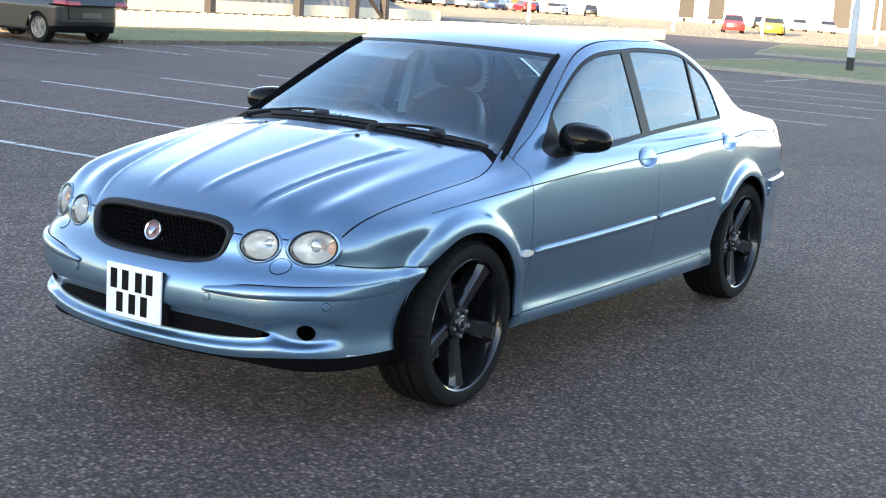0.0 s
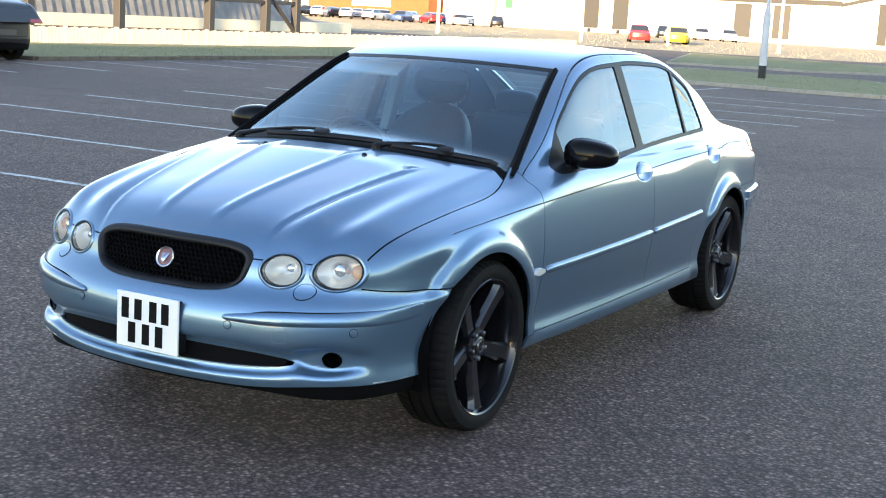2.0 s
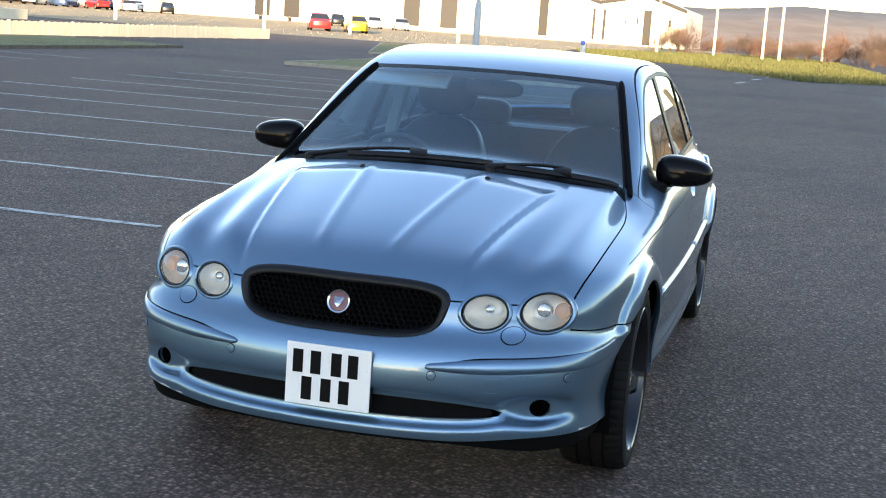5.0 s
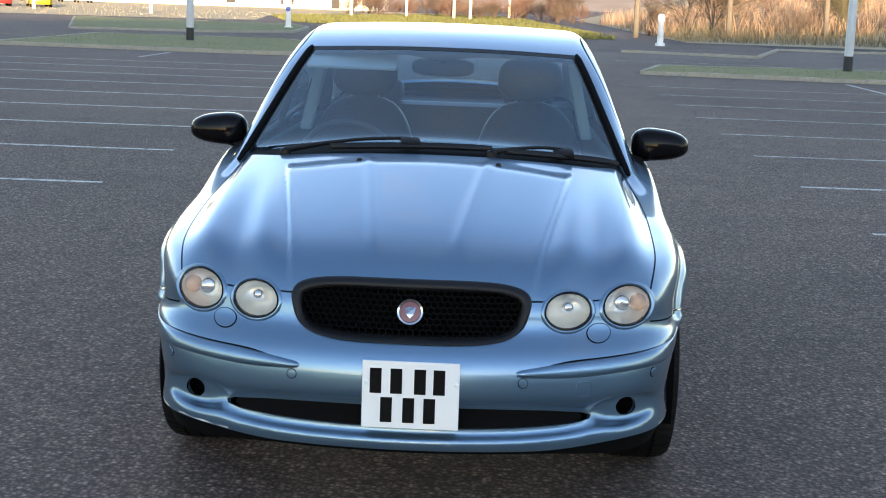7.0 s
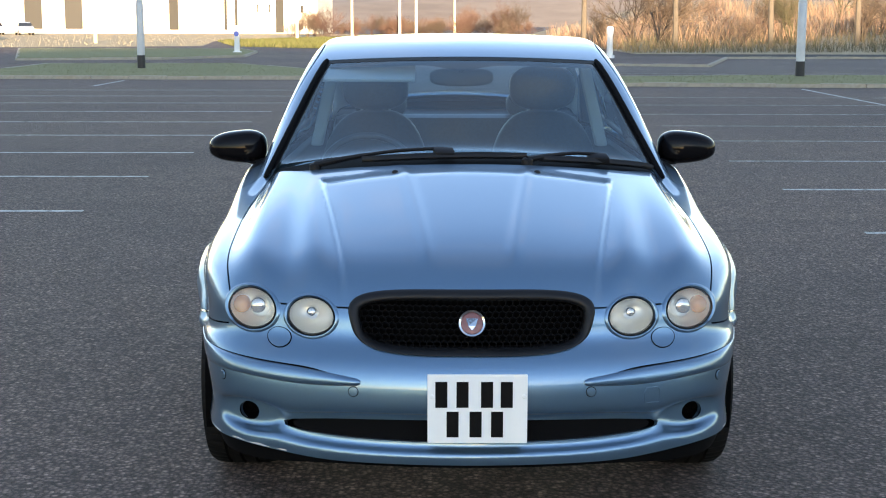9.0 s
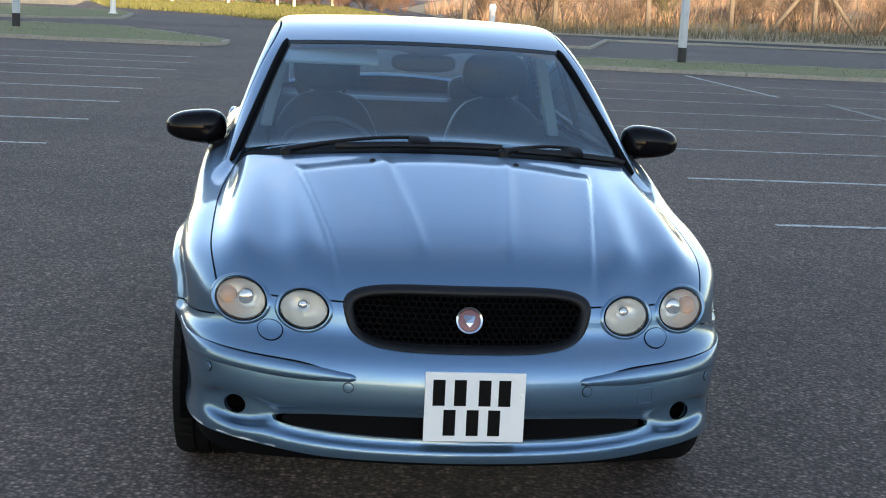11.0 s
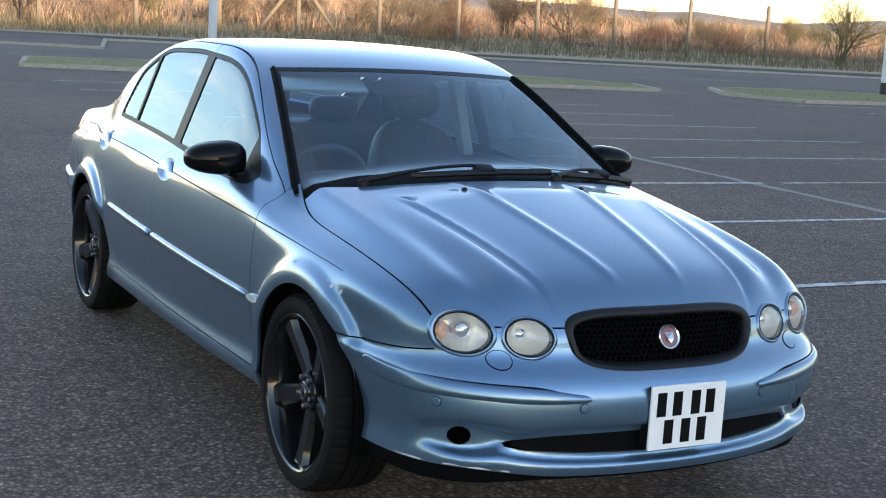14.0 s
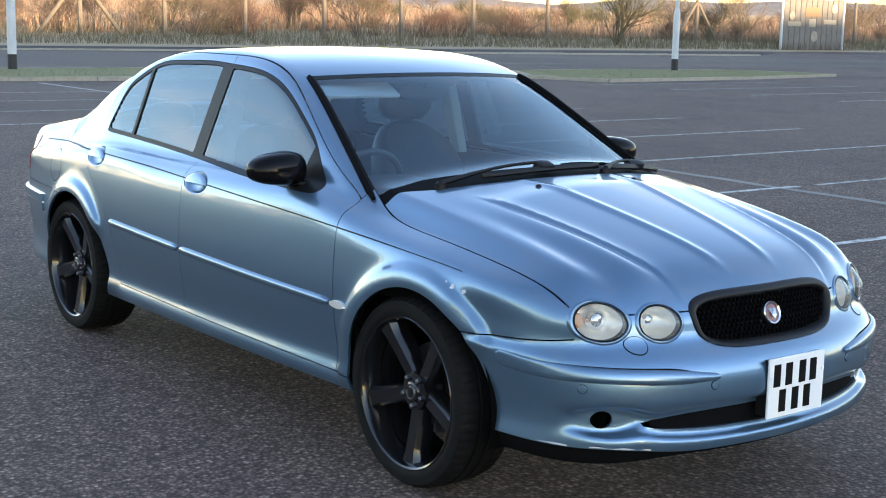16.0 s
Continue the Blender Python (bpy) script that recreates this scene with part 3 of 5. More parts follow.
def handle_frame(x, z, side):
    """Axes on the flank: x back along the car, y up, z outwards."""
    p, n = meet("side", x, z)
    p, n = Vector((p[0], p[1] * side, p[2])), Vector((n[0], n[1] * side, n[2]))
    up = (Vector((0, 0, 1)) - n * n.z).normalized()
    q = up.cross(n)
    return Matrix(((q.x, up.x, n.x, p.x), (q.y, up.y, n.y, p.y), (q.z, up.z, n.z, p.z), (0, 0, 0, 1)))


def swept(name, p, n, half, out, side):
    """A rounded moulding along points on the skin."""
    t = np.gradient(p, axis=0)
    up = np.cross(n, t)
    up /= np.linalg.norm(up, axis=1, keepdims=True)
    up *= np.sign(up[:, 2:3])
    prof = [(-1.0, -.5), (-1.0, .05), (-.95, .45), (-.80, .78), (-.4, .98), (.1, 1.0), (.5, .92), (.80, .66), (.95, .32), (1.0, 0), (1.0, -.5)]
    m = len(p)
    rise = np.zeros(m) + out
    fade = np.minimum(1, np.minimum(np.arange(m) + .35, m - 1 - np.arange(m) + .35) / 1.4) ** .5
    bm = bmesh.new()
    rows = []
    for i in range(m):
        rows.append([bm.verts.new(Vector((p[i] + up[i] * half[i] * v * fade[i] + n[i] * rise[i] * w * (fade[i] if w > 0 else 1)) * (1, side, 1))) for v, w in prof])
    for a, b in zip(rows, rows[1:]):
        for k in range(len(prof) - 1):
            bm.faces.new((a[k], a[k + 1], b[k + 1], b[k]))
    bm.faces.new(rows[0])
    bm.faces.new(rows[-1][::-1])
    bmesh.ops.recalc_face_normals(bm, faces=bm.faces[:])
    return part(name, bm, M["paint"], car, smooth=True, angle=50)


strip_top = spline([1.70, 1.745, 1.835, 2.0, 2.14, 2.19, 2.215], [.520, .533, .531, .526, .517, .505, .490])
strip_base = spline([1.70, 1.745, 1.835, 2.0, 2.14, 2.19, 2.215], [.530, .514, .499, .493, .486, .482, .486])
door_strip = spline([-.90, -.2, .95], [.592, .569, .538])
for s in (1, -1):
    ys = np.linspace(.295, .735, 40)
    zs = np.full(40, .505)
    for _ in range(4):
        xs = meet_many("front", ys, zs)[0][:, 0]
        zs = (strip_top(xs) + strip_base(xs)) / 2
    pf, nf = meet_many("front", ys, zs)
    xt = np.linspace(pf[-1, 0] - .012, 1.765, 14)
    pb, nb = meet_many("side", xt, (strip_top(xt) + strip_base(xt)) / 2)
    p_, n_ = np.concatenate([pf, pb]), np.concatenate([nf, nb])
    hh = np.maximum(.003, (strip_top(p_[:, 0]) - strip_base(p_[:, 0])) * .5 + .007)
    swept("bumper_strip", p_, n_, hh, .014 - .011 * step(.64, .78, p_[:, 1]), s)
    panel("strip_joint", [lambda x, y, z: z - strip_top(x) - .0075 * step(.30, .47, y) * step(1.74, 1.90, x) + .003 * (1 - step(.30, .40, y)), lambda x, y, z: strip_base(x) - .0055 * step(.30, .47, y) * step(1.74, 1.90, x) - z, lambda x, y, z: 1.80 - x, lambda x, y, z: .315 - y], M["gap"], car, s, lift=.0008, lip=0, gap=0)
    for a, b in ((-.845, -.175), (-.150, .925)):
        xt = np.linspace(a, b, 40)
        p_, n_ = meet_many("side", xt, door_strip(xt))
        swept("door_strip", p_, n_, np.full(40, .0155), .012, s)
    panel("side_repeater", [lambda x, y, z: (((x - .985) / .050) ** 2 + ((z - .540) / .013) ** 2) ** .5 * .013 - .013, lambda x, y, z: .5 - y], M["reflector"], car, s, lift=.009, lip=.010, gap=0, label="clear side repeater lamp")
    panel("tail_lamp", [lambda x, y, z: x + 2.08 - .3 * (z - .8), lambda x, y, z: z - .872, lambda x, y, z: .70 - z, lambda x, y, z: .45 - y], M["red"], car, s, lift=.003, gap=0)
    for za, zb, out in ((.575, .612, .016), (.530, .567, .010)):
        panel("rear_strip", [lambda x, y, z: x + 1.72, lambda x, y, z: z - zb, lambda x, y, z: za - z], M["paint"], car, s, lift=out, lip=.018, gap=0)
    panel("window_divider", [lambda x, y, z: np.abs(x + .850) - .011, lambda x, y, z: window_edge(x, z), lambda x, y, z: .4 - y], M["black_satin"], car, s, lift=.0, lip=.01, gap=0)
    for hx, hz in HANDLES:
        handle = new("door_handle")
        handle.parent = car
        bm = bmesh.new()
        disc(bm, [(.048, -.016), (.0440, -.012), (.0425, -.003), (.0405, -.003), (.034, -.010), (.024, -.0165), (.010, -.018)], 48, 2.2)
        part("handle_cup", bm, M["paint"], handle, "round dished handle recess", smooth=True, angle=60)
        bm = bmesh.new()
        rows = []
        for k in range(25):
            a = math.pi * k / 24
            rows.append([bm.verts.new(((.0412 * f) * 2.2 * math.cos(a), (.0412 * f) * math.sin(a) - .002, h)) for f, h in ((1.0, -.006), (1.0, .001), (.93, .0042), (.6, .0072), (.0, .0082))])
        for a, b in zip(rows, rows[1:]):
            for k in range(4):
                bm.faces.new((a[k], a[k + 1], b[k + 1], b[k]))
        bm.faces.new([r[0] for r in rows])
        bm.normal_update()
        bmesh.ops.recalc_face_normals(bm, faces=bm.faces[:])
        part("handle_flap", bm, M["paint"], handle, smooth=True, angle=50)
        hm = handle_frame(hx, hz, s)
        placed(handle, hm @ Matrix.Diagonal((1, 1 / math.hypot(hm[0][2], hm[1][2]), 1, 1)))
panel("lower_lip", [lambda x, y, z: z - (.258 + .024 * step(.3, .7, np.abs(y))), lambda x, y, z: .240 - .018 * step(.3, .7, np.abs(y)) - z, lambda x, y, z: 1.70 - x, arch(AXLE)], M["black_matt"], car, lift=-.018, lip=.02, label="black lower lip under the bumper")
for s, a, b in ((-1, .50, .66), (-1, .70, .74), (1, .72, .76)):
    panel("scuff", [lambda x, y, z: z - (.262 + .024 * step(.3, .7, np.abs(y))) - .0075 - .002 * np.sin(90 * y), lambda x, y, z: (.262 + .024 * step(.3, .7, np.abs(y))) + .0045 + .0012 * np.sin(60 * y + 1) - z, lambda x, y, z: a - y, lambda x, y, z: y - b, lambda x, y, z: 1.7 - x], M["scuff"], car, s, lift=.0006, lip=0, gap=0, label="pale scuff along the bumper edge")
for mx, mz, mr in ((1.583, .702, .008), (1.628, .692, .010), (1.668, .700, .006), (1.556, .712, .005)):
    panel("paint_flake", [lambda x, y, z: np.sqrt(((x - mx) / 1.4) ** 2 + (z - mz) ** 2) - .7 * mr * (1 + .45 * np.sin(900 * x + 500 * z)), lambda x, y, z: .5 - y], M["scuff"], car, -1, lift=.0006, lip=0, gap=0, label="small pale patch of flaked lacquer")
rf = lambda x, y, z: np.sqrt((x + 1.53) ** 2 + (z - .776) ** 2)
panel("fuel_flap_joint", [lambda x, y, z: rf(x, y, z) - .078, lambda x, y, z: .0745 - rf(x, y, z), lambda x, y, z: .5 - y], M["gap"], car, -1, lift=.0008, lip=0, gap=0)

# dark inner shell behind the joints and openings
panel("inner_shell", [lambda x, y, z: z - .93, lambda x, y, z: .24 - z, arch(AXLE), arch(-AXLE), lambda x, y, z: x - 1.88], M["gap"], car, lift=-.032, lip=0, gap=0)
panel("engine_cover", [lambda x, y, z: 1.0 - x, lambda x, y, z: x - 1.90, lambda x, y, z: .60 - z], M["gap"], car, lift=-.045, lip=0, gap=0)
panel("headliner", [lambda x, y, z: drip_line(x) - .01 - z, lambda x, y, z: -in_screen(x, y, z), lambda x, y, z: -in_rear_screen(x, y, z), lambda x, y, z: x - .95, lambda x, y, z: -1.6 - x], mat("headliner_cloth", (.60, .60, .58), .9), car, lift=-.03, lip=0, gap=0)


def ring_points(c, n=64, e=2.0):
    cy, cz, ay, az = c
    out = []
    for k in range(n):
        t = 2 * math.pi * k / n
        co, si = math.cos(t), math.sin(t)
        out.append((cy + ay * math.copysign(abs(co) ** (2 / e), co), cz + az * math.copysign(abs(si) ** (2 / e), si)))
    return out


def front_x(y, z):
    return meet("front", y, z)[0].x


def loft(name, rings, material, parent, label="", cap=False):
    bm = bmesh.new()
    vs = [[bm.verts.new(p) for p in r] for r in rings]
    for a, b in zip(vs, vs[1:]):
        for k in range(len(a)):
            bm.faces.new((a[k], a[(k + 1) % len(a)], b[(k + 1) % len(a)], b[k]))
    if cap:
        bm.faces.new(vs[-1])
    return part(name, bm, material, parent, label, smooth=True, angle=60)


for s in (1, -1):
    for n, lamp in enumerate(LAMPS):
        cy, cz, ay, az = lamp
        edge = ring_points((cy, cz, ay + .006, az + .006))
        base_x = list(meet_many('front', [q[0] for q in edge], [q[1] for q in edge])[0][:, 0])
        mid_x = front_x(cy, cz)
        holder = new("headlamp")
        holder.parent = car

        def ring(k, dx, squash):
            return [((bx * squash + mid_x * (1 - squash)) + dx, s * (cy + (y - cy) * k), cz + (z - cz) * k) for (y, z), bx in zip(edge, base_x)]

        loft("lamp_rim", [ring(1.01, -.012, 1), ring(1.0, .002, 1), ring(.97, .004, 1), ring(.95, -.004, 1), ring(.94, -.03, 1)], M["black_plastic"], holder)
        loft("reflector", [ring(.955, -.010, 1), ring(.90, -.034, .8), ring(.70, -.055, .6), ring(.4, -.07, .3), ring(.02, -.072, 0)], M["reflector"], holder, cap=True)
        loft("lens", [ring(.965, -.003, 1), ring(.92, .004, 1), ring(.75, .012, .85), ring(.5, .020, .6), ring(.25, .024, .3), ring(.03, .025, 0)], M["lens"], holder, cap=True)
        bezel = []
        for k, up in ((1.0, -.004), (1.05, .0045), (1.10, .0050), (1.17, .0015), (1.24, -.003)):
            ry, rz = [cy + (q[0] - cy) * k for q in edge], [cz + (q[1] - cz) * k for q in edge]
            pk, nk = meet_many("front", ry, rz)
            bezel.append([(p[0] + v[0] * up, s * (p[1] + v[1] * up), p[2] + v[2] * up) for p, v in zip(pk, nk)])
        loft("lamp_bezel", bezel, M["paint"], holder, "raised body-coloured ring")
        if n == 0:
            for dy, r, m_, nm in ((-.020, .027, M["chrome"], "projector_ring"), (.036, .022, M["amber"], "indicator_bulb")):
                bm = bmesh.new()
                disc(bm, [(r * 1.12, -.02), (r * 1.1, .0), (r, .006), (r * .8, .004 if n else .012), (r * .4, .016)], 28)
                placed(part(nm, bm, m_, holder, smooth=True), Matrix.Translation((mid_x - .040 - (.030 if dy > 0 else .0), s * (cy + dy), cz - .003)) @ Matrix.Rotation(math.pi / 2, 4, "Y"))
        else:
            bm = bmesh.new()
            disc(bm, [(.018, -.02), (.017, .006), (.010, .012), (.004, .014)], 24)
            placed(part("bulb_shield", bm, M["chrome"], holder, smooth=True), Matrix.Translation((mid_x - .052, s * cy, cz)) @ Matrix.Rotation(math.pi / 2, 4, "Y"))
    # parking sensors, washer covers, nozzles
    for y, z in ((.314, .464), (.684, .466)):
        bm = bmesh.new()
        disc(bm, [(.0125, -.004), (.0125, .002), (.0110, .0035), (.006, .004)], 24)
        placed(part("parking_sensor", bm, M["paint"], car, smooth=True), skin_frame("front", y, z, s))
        bm = bmesh.new()
        disc(bm, [(.0145, -.004), (.0143, .0008), (.0125, .0008)], 24)
        placed(part("sensor_joint", bm, M["gap"], car), skin_frame("front", y, z, s))
    wf = lambda x, y, z: (((y - .521) / .033) ** 2 + ((z - .583) / .024) ** 2) ** .5 * .024
    panel("washer_cover_joint", [lambda x, y, z: wf(x, y, z) - .0255, lambda x, y, z: .0235 - wf(x, y, z), lambda x, y, z: 1.8 - x], M["gap"], car, s, lift=.0008, lip=0, gap=0)
    panel("washer_cover", [lambda x, y, z: wf(x, y, z) - .0235, lambda x, y, z: 1.8 - x], M["paint"], car, s, lift=.0022, lip=.003, gap=0)
    bm = bmesh.new()
    bmesh.ops.create_icosphere(bm, subdivisions=2, radius=.011)
    for v in bm.verts:
        v.co.z *= .8
    placed(part("washer_nozzle", bm, M["black_plastic"], car, smooth=True), skin_frame("top", 1.315, .23, s))
    # fog lamp pocket
    bm = bmesh.new()
    disc(bm, [(.036, .0), (.034, -.05), (.02, -.06)], 28, .72, .78)
    fx = front_x(.614, .366)
    placed(part("fog_pocket", bm, M["gap"], car, smooth=True), Matrix.Translation((fx - .006, s * .612, .366)) @ Matrix.Rotation(math.pi / 2, 4, "Y"))
tf = lambda x, y, z: np.maximum(np.abs(y - .483), np.abs(z - .443)) - .022
panel("tow_cover_joint", [tf, lambda x, y, z: -tf(x, y, z) - .0022, lambda x, y, z: 1.8 - x], M["paint"], car, 1, lift=.0015, lip=.002, gap=0)

# grille
outer = [(y * taper(z), z) for y, z in ring_points((0, GRILLE[1], GRILLE[2] + .003, GRILLE[3]), 120, 4.2)]
inner = [(y * taper(z), z) for y, z in ring_points((0, GRILLE[1] - .007, GRILLE[2] - .024, GRILLE[3] - .021), 120, 4.2)]


def g_ring(t, dx):
    o, i = np.array(outer), np.array(inner)
    q = o + (i - o) * t
    p = meet_many("front", np.minimum(np.abs(q[:, 0]), .33), q[:, 1])[0]
    return [(x + dx, y, z) for x, (y, z) in zip(p[:, 0], q)]


grille = new("grille")
grille.parent = car
loft("grille_frame", [g_ring(-.02, -.02), g_ring(0, .001), g_ring(.12, .006), g_ring(.35, .008), g_ring(.65, .005), g_ring(.9, -.003), g_ring(1.0, -.012), g_ring(1.02, -.05)], M["black_plastic"], grille)
bm = bmesh.new()
pitch = .0185
for r in range(-6, 7):
    for c in range(-18, 19):
        y, z = c * pitch + (r % 2) * pitch / 2, GRILLE[1] + r * pitch * .80
        if (abs(y) / (.316 * taper(z))) ** 3 + (abs(z - GRILLE[1] + .006) / .076) ** 3 > 1:
            continue
        x = 2.140 - .31 * y * y - (z - GRILLE[1]) * .38
        cs = [(y + .0107 * math.sin(math.pi / 3 * k), z + .0107 * math.cos(math.pi / 3 * k) * .92) for k in range(6)]
        for k in range(3):
            (ya, za), (yb, zb) = cs[k], cs[k + 1]
            d = Vector((0, yb - ya, zb - za)).normalized() * .0016
            q = Vector((0, -d.z, d.y))
            vs = [bm.verts.new(Vector((x + dx, yy, zz)) + o) for yy, zz in ((ya, za), (yb, zb)) for dx, o in ((0, q), (0, -q), (-.010, -q), (-.010, q))]
            for j in range(4):
                bm.faces.new((vs[j], vs[(j + 1) % 4], vs[4 + (j + 1) % 4], vs[4 + j]))
part("grille_mesh", bm, M["black_matt"], grille, "black honeycomb mesh")
bm = bmesh.new()
box(bm, (2.03, -.31, .56), (2.06, .31, .71))
part("grille_backing", bm, M["gap"], grille)
badge = new("badge")
badge.parent = grille
bm = bmesh.new()
disc(bm, [(.030, -.03), (.030, .003), (.028, .006), (.024, .004), (.0235, .001)], 40)
part("badge_ring", bm, M["chrome"], badge, smooth=True)
bm = bmesh.new()
disc(bm, [(.0236, .001), (.022, .0022), (.01, .003)], 40)
part("badge_face", bm, mat("badge_red", (.17, .05, .045), .35, .2, .5, .5), badge, "plain red and silver face")
bm = bmesh.new()
vs = [bm.verts.new(p) for p in ((-.013, .011, .003), (.013, .011, .003), (.008, -.006, .009), (0, -.015, .009), (-.008, -.006, .009))]
bm.faces.new(vs)
bmesh.ops.solidify(bm, geom=bm.faces[:], thickness=.004)
part("badge_crest", bm, M["chrome"], badge)
badge.matrix_local = Matrix.Translation((2.152, 0, .634)) @ Matrix.Scale(1.25, 4) @ Matrix.Rotation(radians(-20), 4, "Y") @ Matrix.Rotation(math.pi / 2, 4, "Y") @ Matrix.Rotation(math.pi / 2, 4, "Z")

# lower intake
bm = bmesh.new()
box(bm, (1.98, -.58, .24), (2.01, .58, .44))
part("intake_backing", bm, M["gap"], car)
panel("intake_insert", [lambda x, y, z: oval(y, z, 0, .352, .49, .034, 2.4), lambda x, y, z: 1.8 - x], M["black_matt"], car, lift=-.010, lip=0, gap=0, label="black textured intake insert")

# plate
plate = new("number_plate")
plate.parent = car
pm = pose(2.252, .013, .428, 0, 0, 0) @ Matrix.Diagonal((1, .955, .965, 1))
bm = bmesh.new()
box(bm, (-.006, -.137, -.096), (.002, .137, .096), .002)
part("plate_base", bm, M["plate_white"], plate)
for row, (z, spots) in enumerate(((.040, (-.099, -.041, .026, .080)), (-.043, (-.068, -.005, .054)))):
    for y in spots:
        bm = bmesh.new()
        box(bm, (.002, y - .0165, z - .036), (.0032, y + .0165, z + .036), .0)
        part("plate_bar", bm, M["plate_black"], plate)
for y in (-.125, .128):
    bm = bmesh.new()
    disc(bm, [(.006, 0), (.006, .002), (.004, .003)], 16)
    placed(part("plate_screw", bm, M["plate_white"], plate), Matrix.Translation((.002, y, .035)) @ Matrix.Rotation(math.pi / 2, 4, "Y"))
bm = bmesh.new()
box(bm, (-.05, -.13, -.09), (-.007, .13, .09))
part("plate_bracket", bm, M["black_satin"], plate)
plate.matrix_local = pm


# mirrors
def ellipsoid(bm, c, r, e=2.4, nu=28, nv=18):
    rows = []
    sp = lambda v, p: math.copysign(abs(v) ** p, v)
    for j in range(nv + 1):
        ph = math.pi * (j / nv - .5)
        rows.append([bm.verts.new((c[0] + r[0] * sp(math.cos(ph), 2 / e) * sp(math.cos(2 * math.pi * i / nu), 2 / e), c[1] + r[1] * sp(math.cos(ph), 2 / e) * sp(math.sin(2 * math.pi * i / nu), 2 / e), c[2] + r[2] * sp(math.sin(ph), 2 / e))) for i in range(nu)])
    for a, b in zip(rows, rows[1:]):
        for i in range(nu):
            bm.faces.new((a[i], a[(i + 1) % nu], b[(i + 1) % nu], b[i]))
    bmesh.ops.remove_doubles(bm, verts=bm.verts, dist=1e-5)
    return bm


for s in (1, -1):
    mirror = new("door_mirror")
    mirror.parent = car
    bm = bmesh.new()
    ellipsoid(bm, (0, 0, 0), (.080, .110, .062), 2.7)
    for v in bm.verts:
        if v.co.x < 0:
            v.co.x *= .55
        v.co.z *= (1 - .18 * (v.co.y / .110)) * (.86 if v.co.z < 0 else 1.05)
        v.co.x -= .10 * max(v.co.y, 0)
    shell = part("mirror_shell", bm, M["black_gloss"], mirror, "gloss black mirror shell", smooth=True)
    bm = bmesh.new()
    ellipsoid(bm, (-.040, .005, 0), (.006, .085, .048), 2.6, 24, 12)
    part("mirror_glass", bm, M["chrome"], mirror, smooth=True)
    bm = bmesh.new()
    tube(bm, [(.045, -.14, -.055), (.04, -.10, -.052), (.02, -.05, -.045), (.01, -.01, -.03)], [.030, .026, .022, .02], 14)
    for v in bm.verts:
        v.co.z = -.047 + (v.co.z + .047) * .55
    part("mirror_arm", bm, M["black_satin"], mirror, smooth=True)
    mirror.matrix_local = Matrix.Translation((.593, s * .841, .961)) @ Matrix.Diagonal((1, s, 1, 1))


# windscreen mouldings and wipers
def on_screen(y, g, up):
    x = g - .33 * y * y
    p, n = meet("top", x, y)
    return p + n * up


for s in (1, -1):
    bm = bmesh.new()
    gs = [.40 + .745 * i / 24 for i in range(25)]
    tube(bm, [on_screen(s * (float(ws_half(g)) - .010), g, .005) for g in gs], [.007] + [.0105] * 23 + [.008], 10)
    part("screen_moulding", bm, M["black_matt"], car, "black rubber moulding beside the windscreen", smooth=True)

# pivot, hub, and the two ends of the blade, as places across the screen
for y_piv, y_hub, y_a, y_b in ((-.505, -.07, -.345, .205), (.205, .45, .245, .640)):
    wiper = new("wiper")
    wiper.parent = car
    bm = bmesh.new()
    rows = []
    for i in range(19):
        t = i / 18
        y = y_a + (y_b - y_a) * t
        w = .009 * min(1, .45 + 5 * min(t, 1 - t))
        c, up = on_screen(y, 1.178 + .010 * math.cos(math.pi * t), .010), on_screen(y, 1.178 + .010 * math.cos(math.pi * t), .011) - on_screen(y, 1.178 + .010 * math.cos(math.pi * t), .010)
        back = Vector((-up.z, 0, up.x)).normalized()
        up = up.normalized()
        rows.append([bm.verts.new(c + back * w * a + up * b) for a, b in ((-.35, -.006), (.35, -.006), (.75, .002), (1.0, .011), (.55, .015), (-.25, .010), (-.75, .002))])
    for a, b in zip(rows, rows[1:]):
        for k in range(7):
            bm.faces.new((a[k], a[(k + 1) % 7], b[(k + 1) % 7], b[k]))
    bm.faces.new(rows[0])
    bm.faces.new(rows[-1][::-1])
    part("wiper_blade", bm, M["black_plastic"], wiper, "black blade with a raised fin", smooth=True, angle=40)
    bm = bmesh.new()
    ts = [i / 11 for i in range(12)]
    tube(bm, [on_screen(y_piv + (y_hub - y_piv) * t, 1.205 - .058 * math.sin(math.pi * .5 * min(1, t * 1.25)), .012 + .020 * math.sin(math.pi * .5 * t)) for t in ts], [.012 - .006 * min(1, 2.2 * t) for t in ts], 8)
    part("wiper_arm", bm, M["black_satin"], wiper, smooth=True)
    bm = bmesh.new()
    box(bm, (-.020, -.034, -.014), (.020, .034, .016), .009)
    for v in bm.verts:
        v.co.y += .25 * v.co.x
    placed(part("wiper_hub", bm, M["black_plastic"], wiper, smooth=True, angle=50), Matrix.Translation(on_screen(y_hub, 1.160, .018)) @ Matrix.Rotation(radians(26), 4, "Y"))
    bm = bmesh.new()
    disc(bm, [(.020, -.02), (.019, .008), (.013, .014)], 20)
    placed(part("wiper_pivot", bm, M["black_satin"], wiper, smooth=True), Matrix.Translation(on_screen(y_piv, 1.205, .004)))

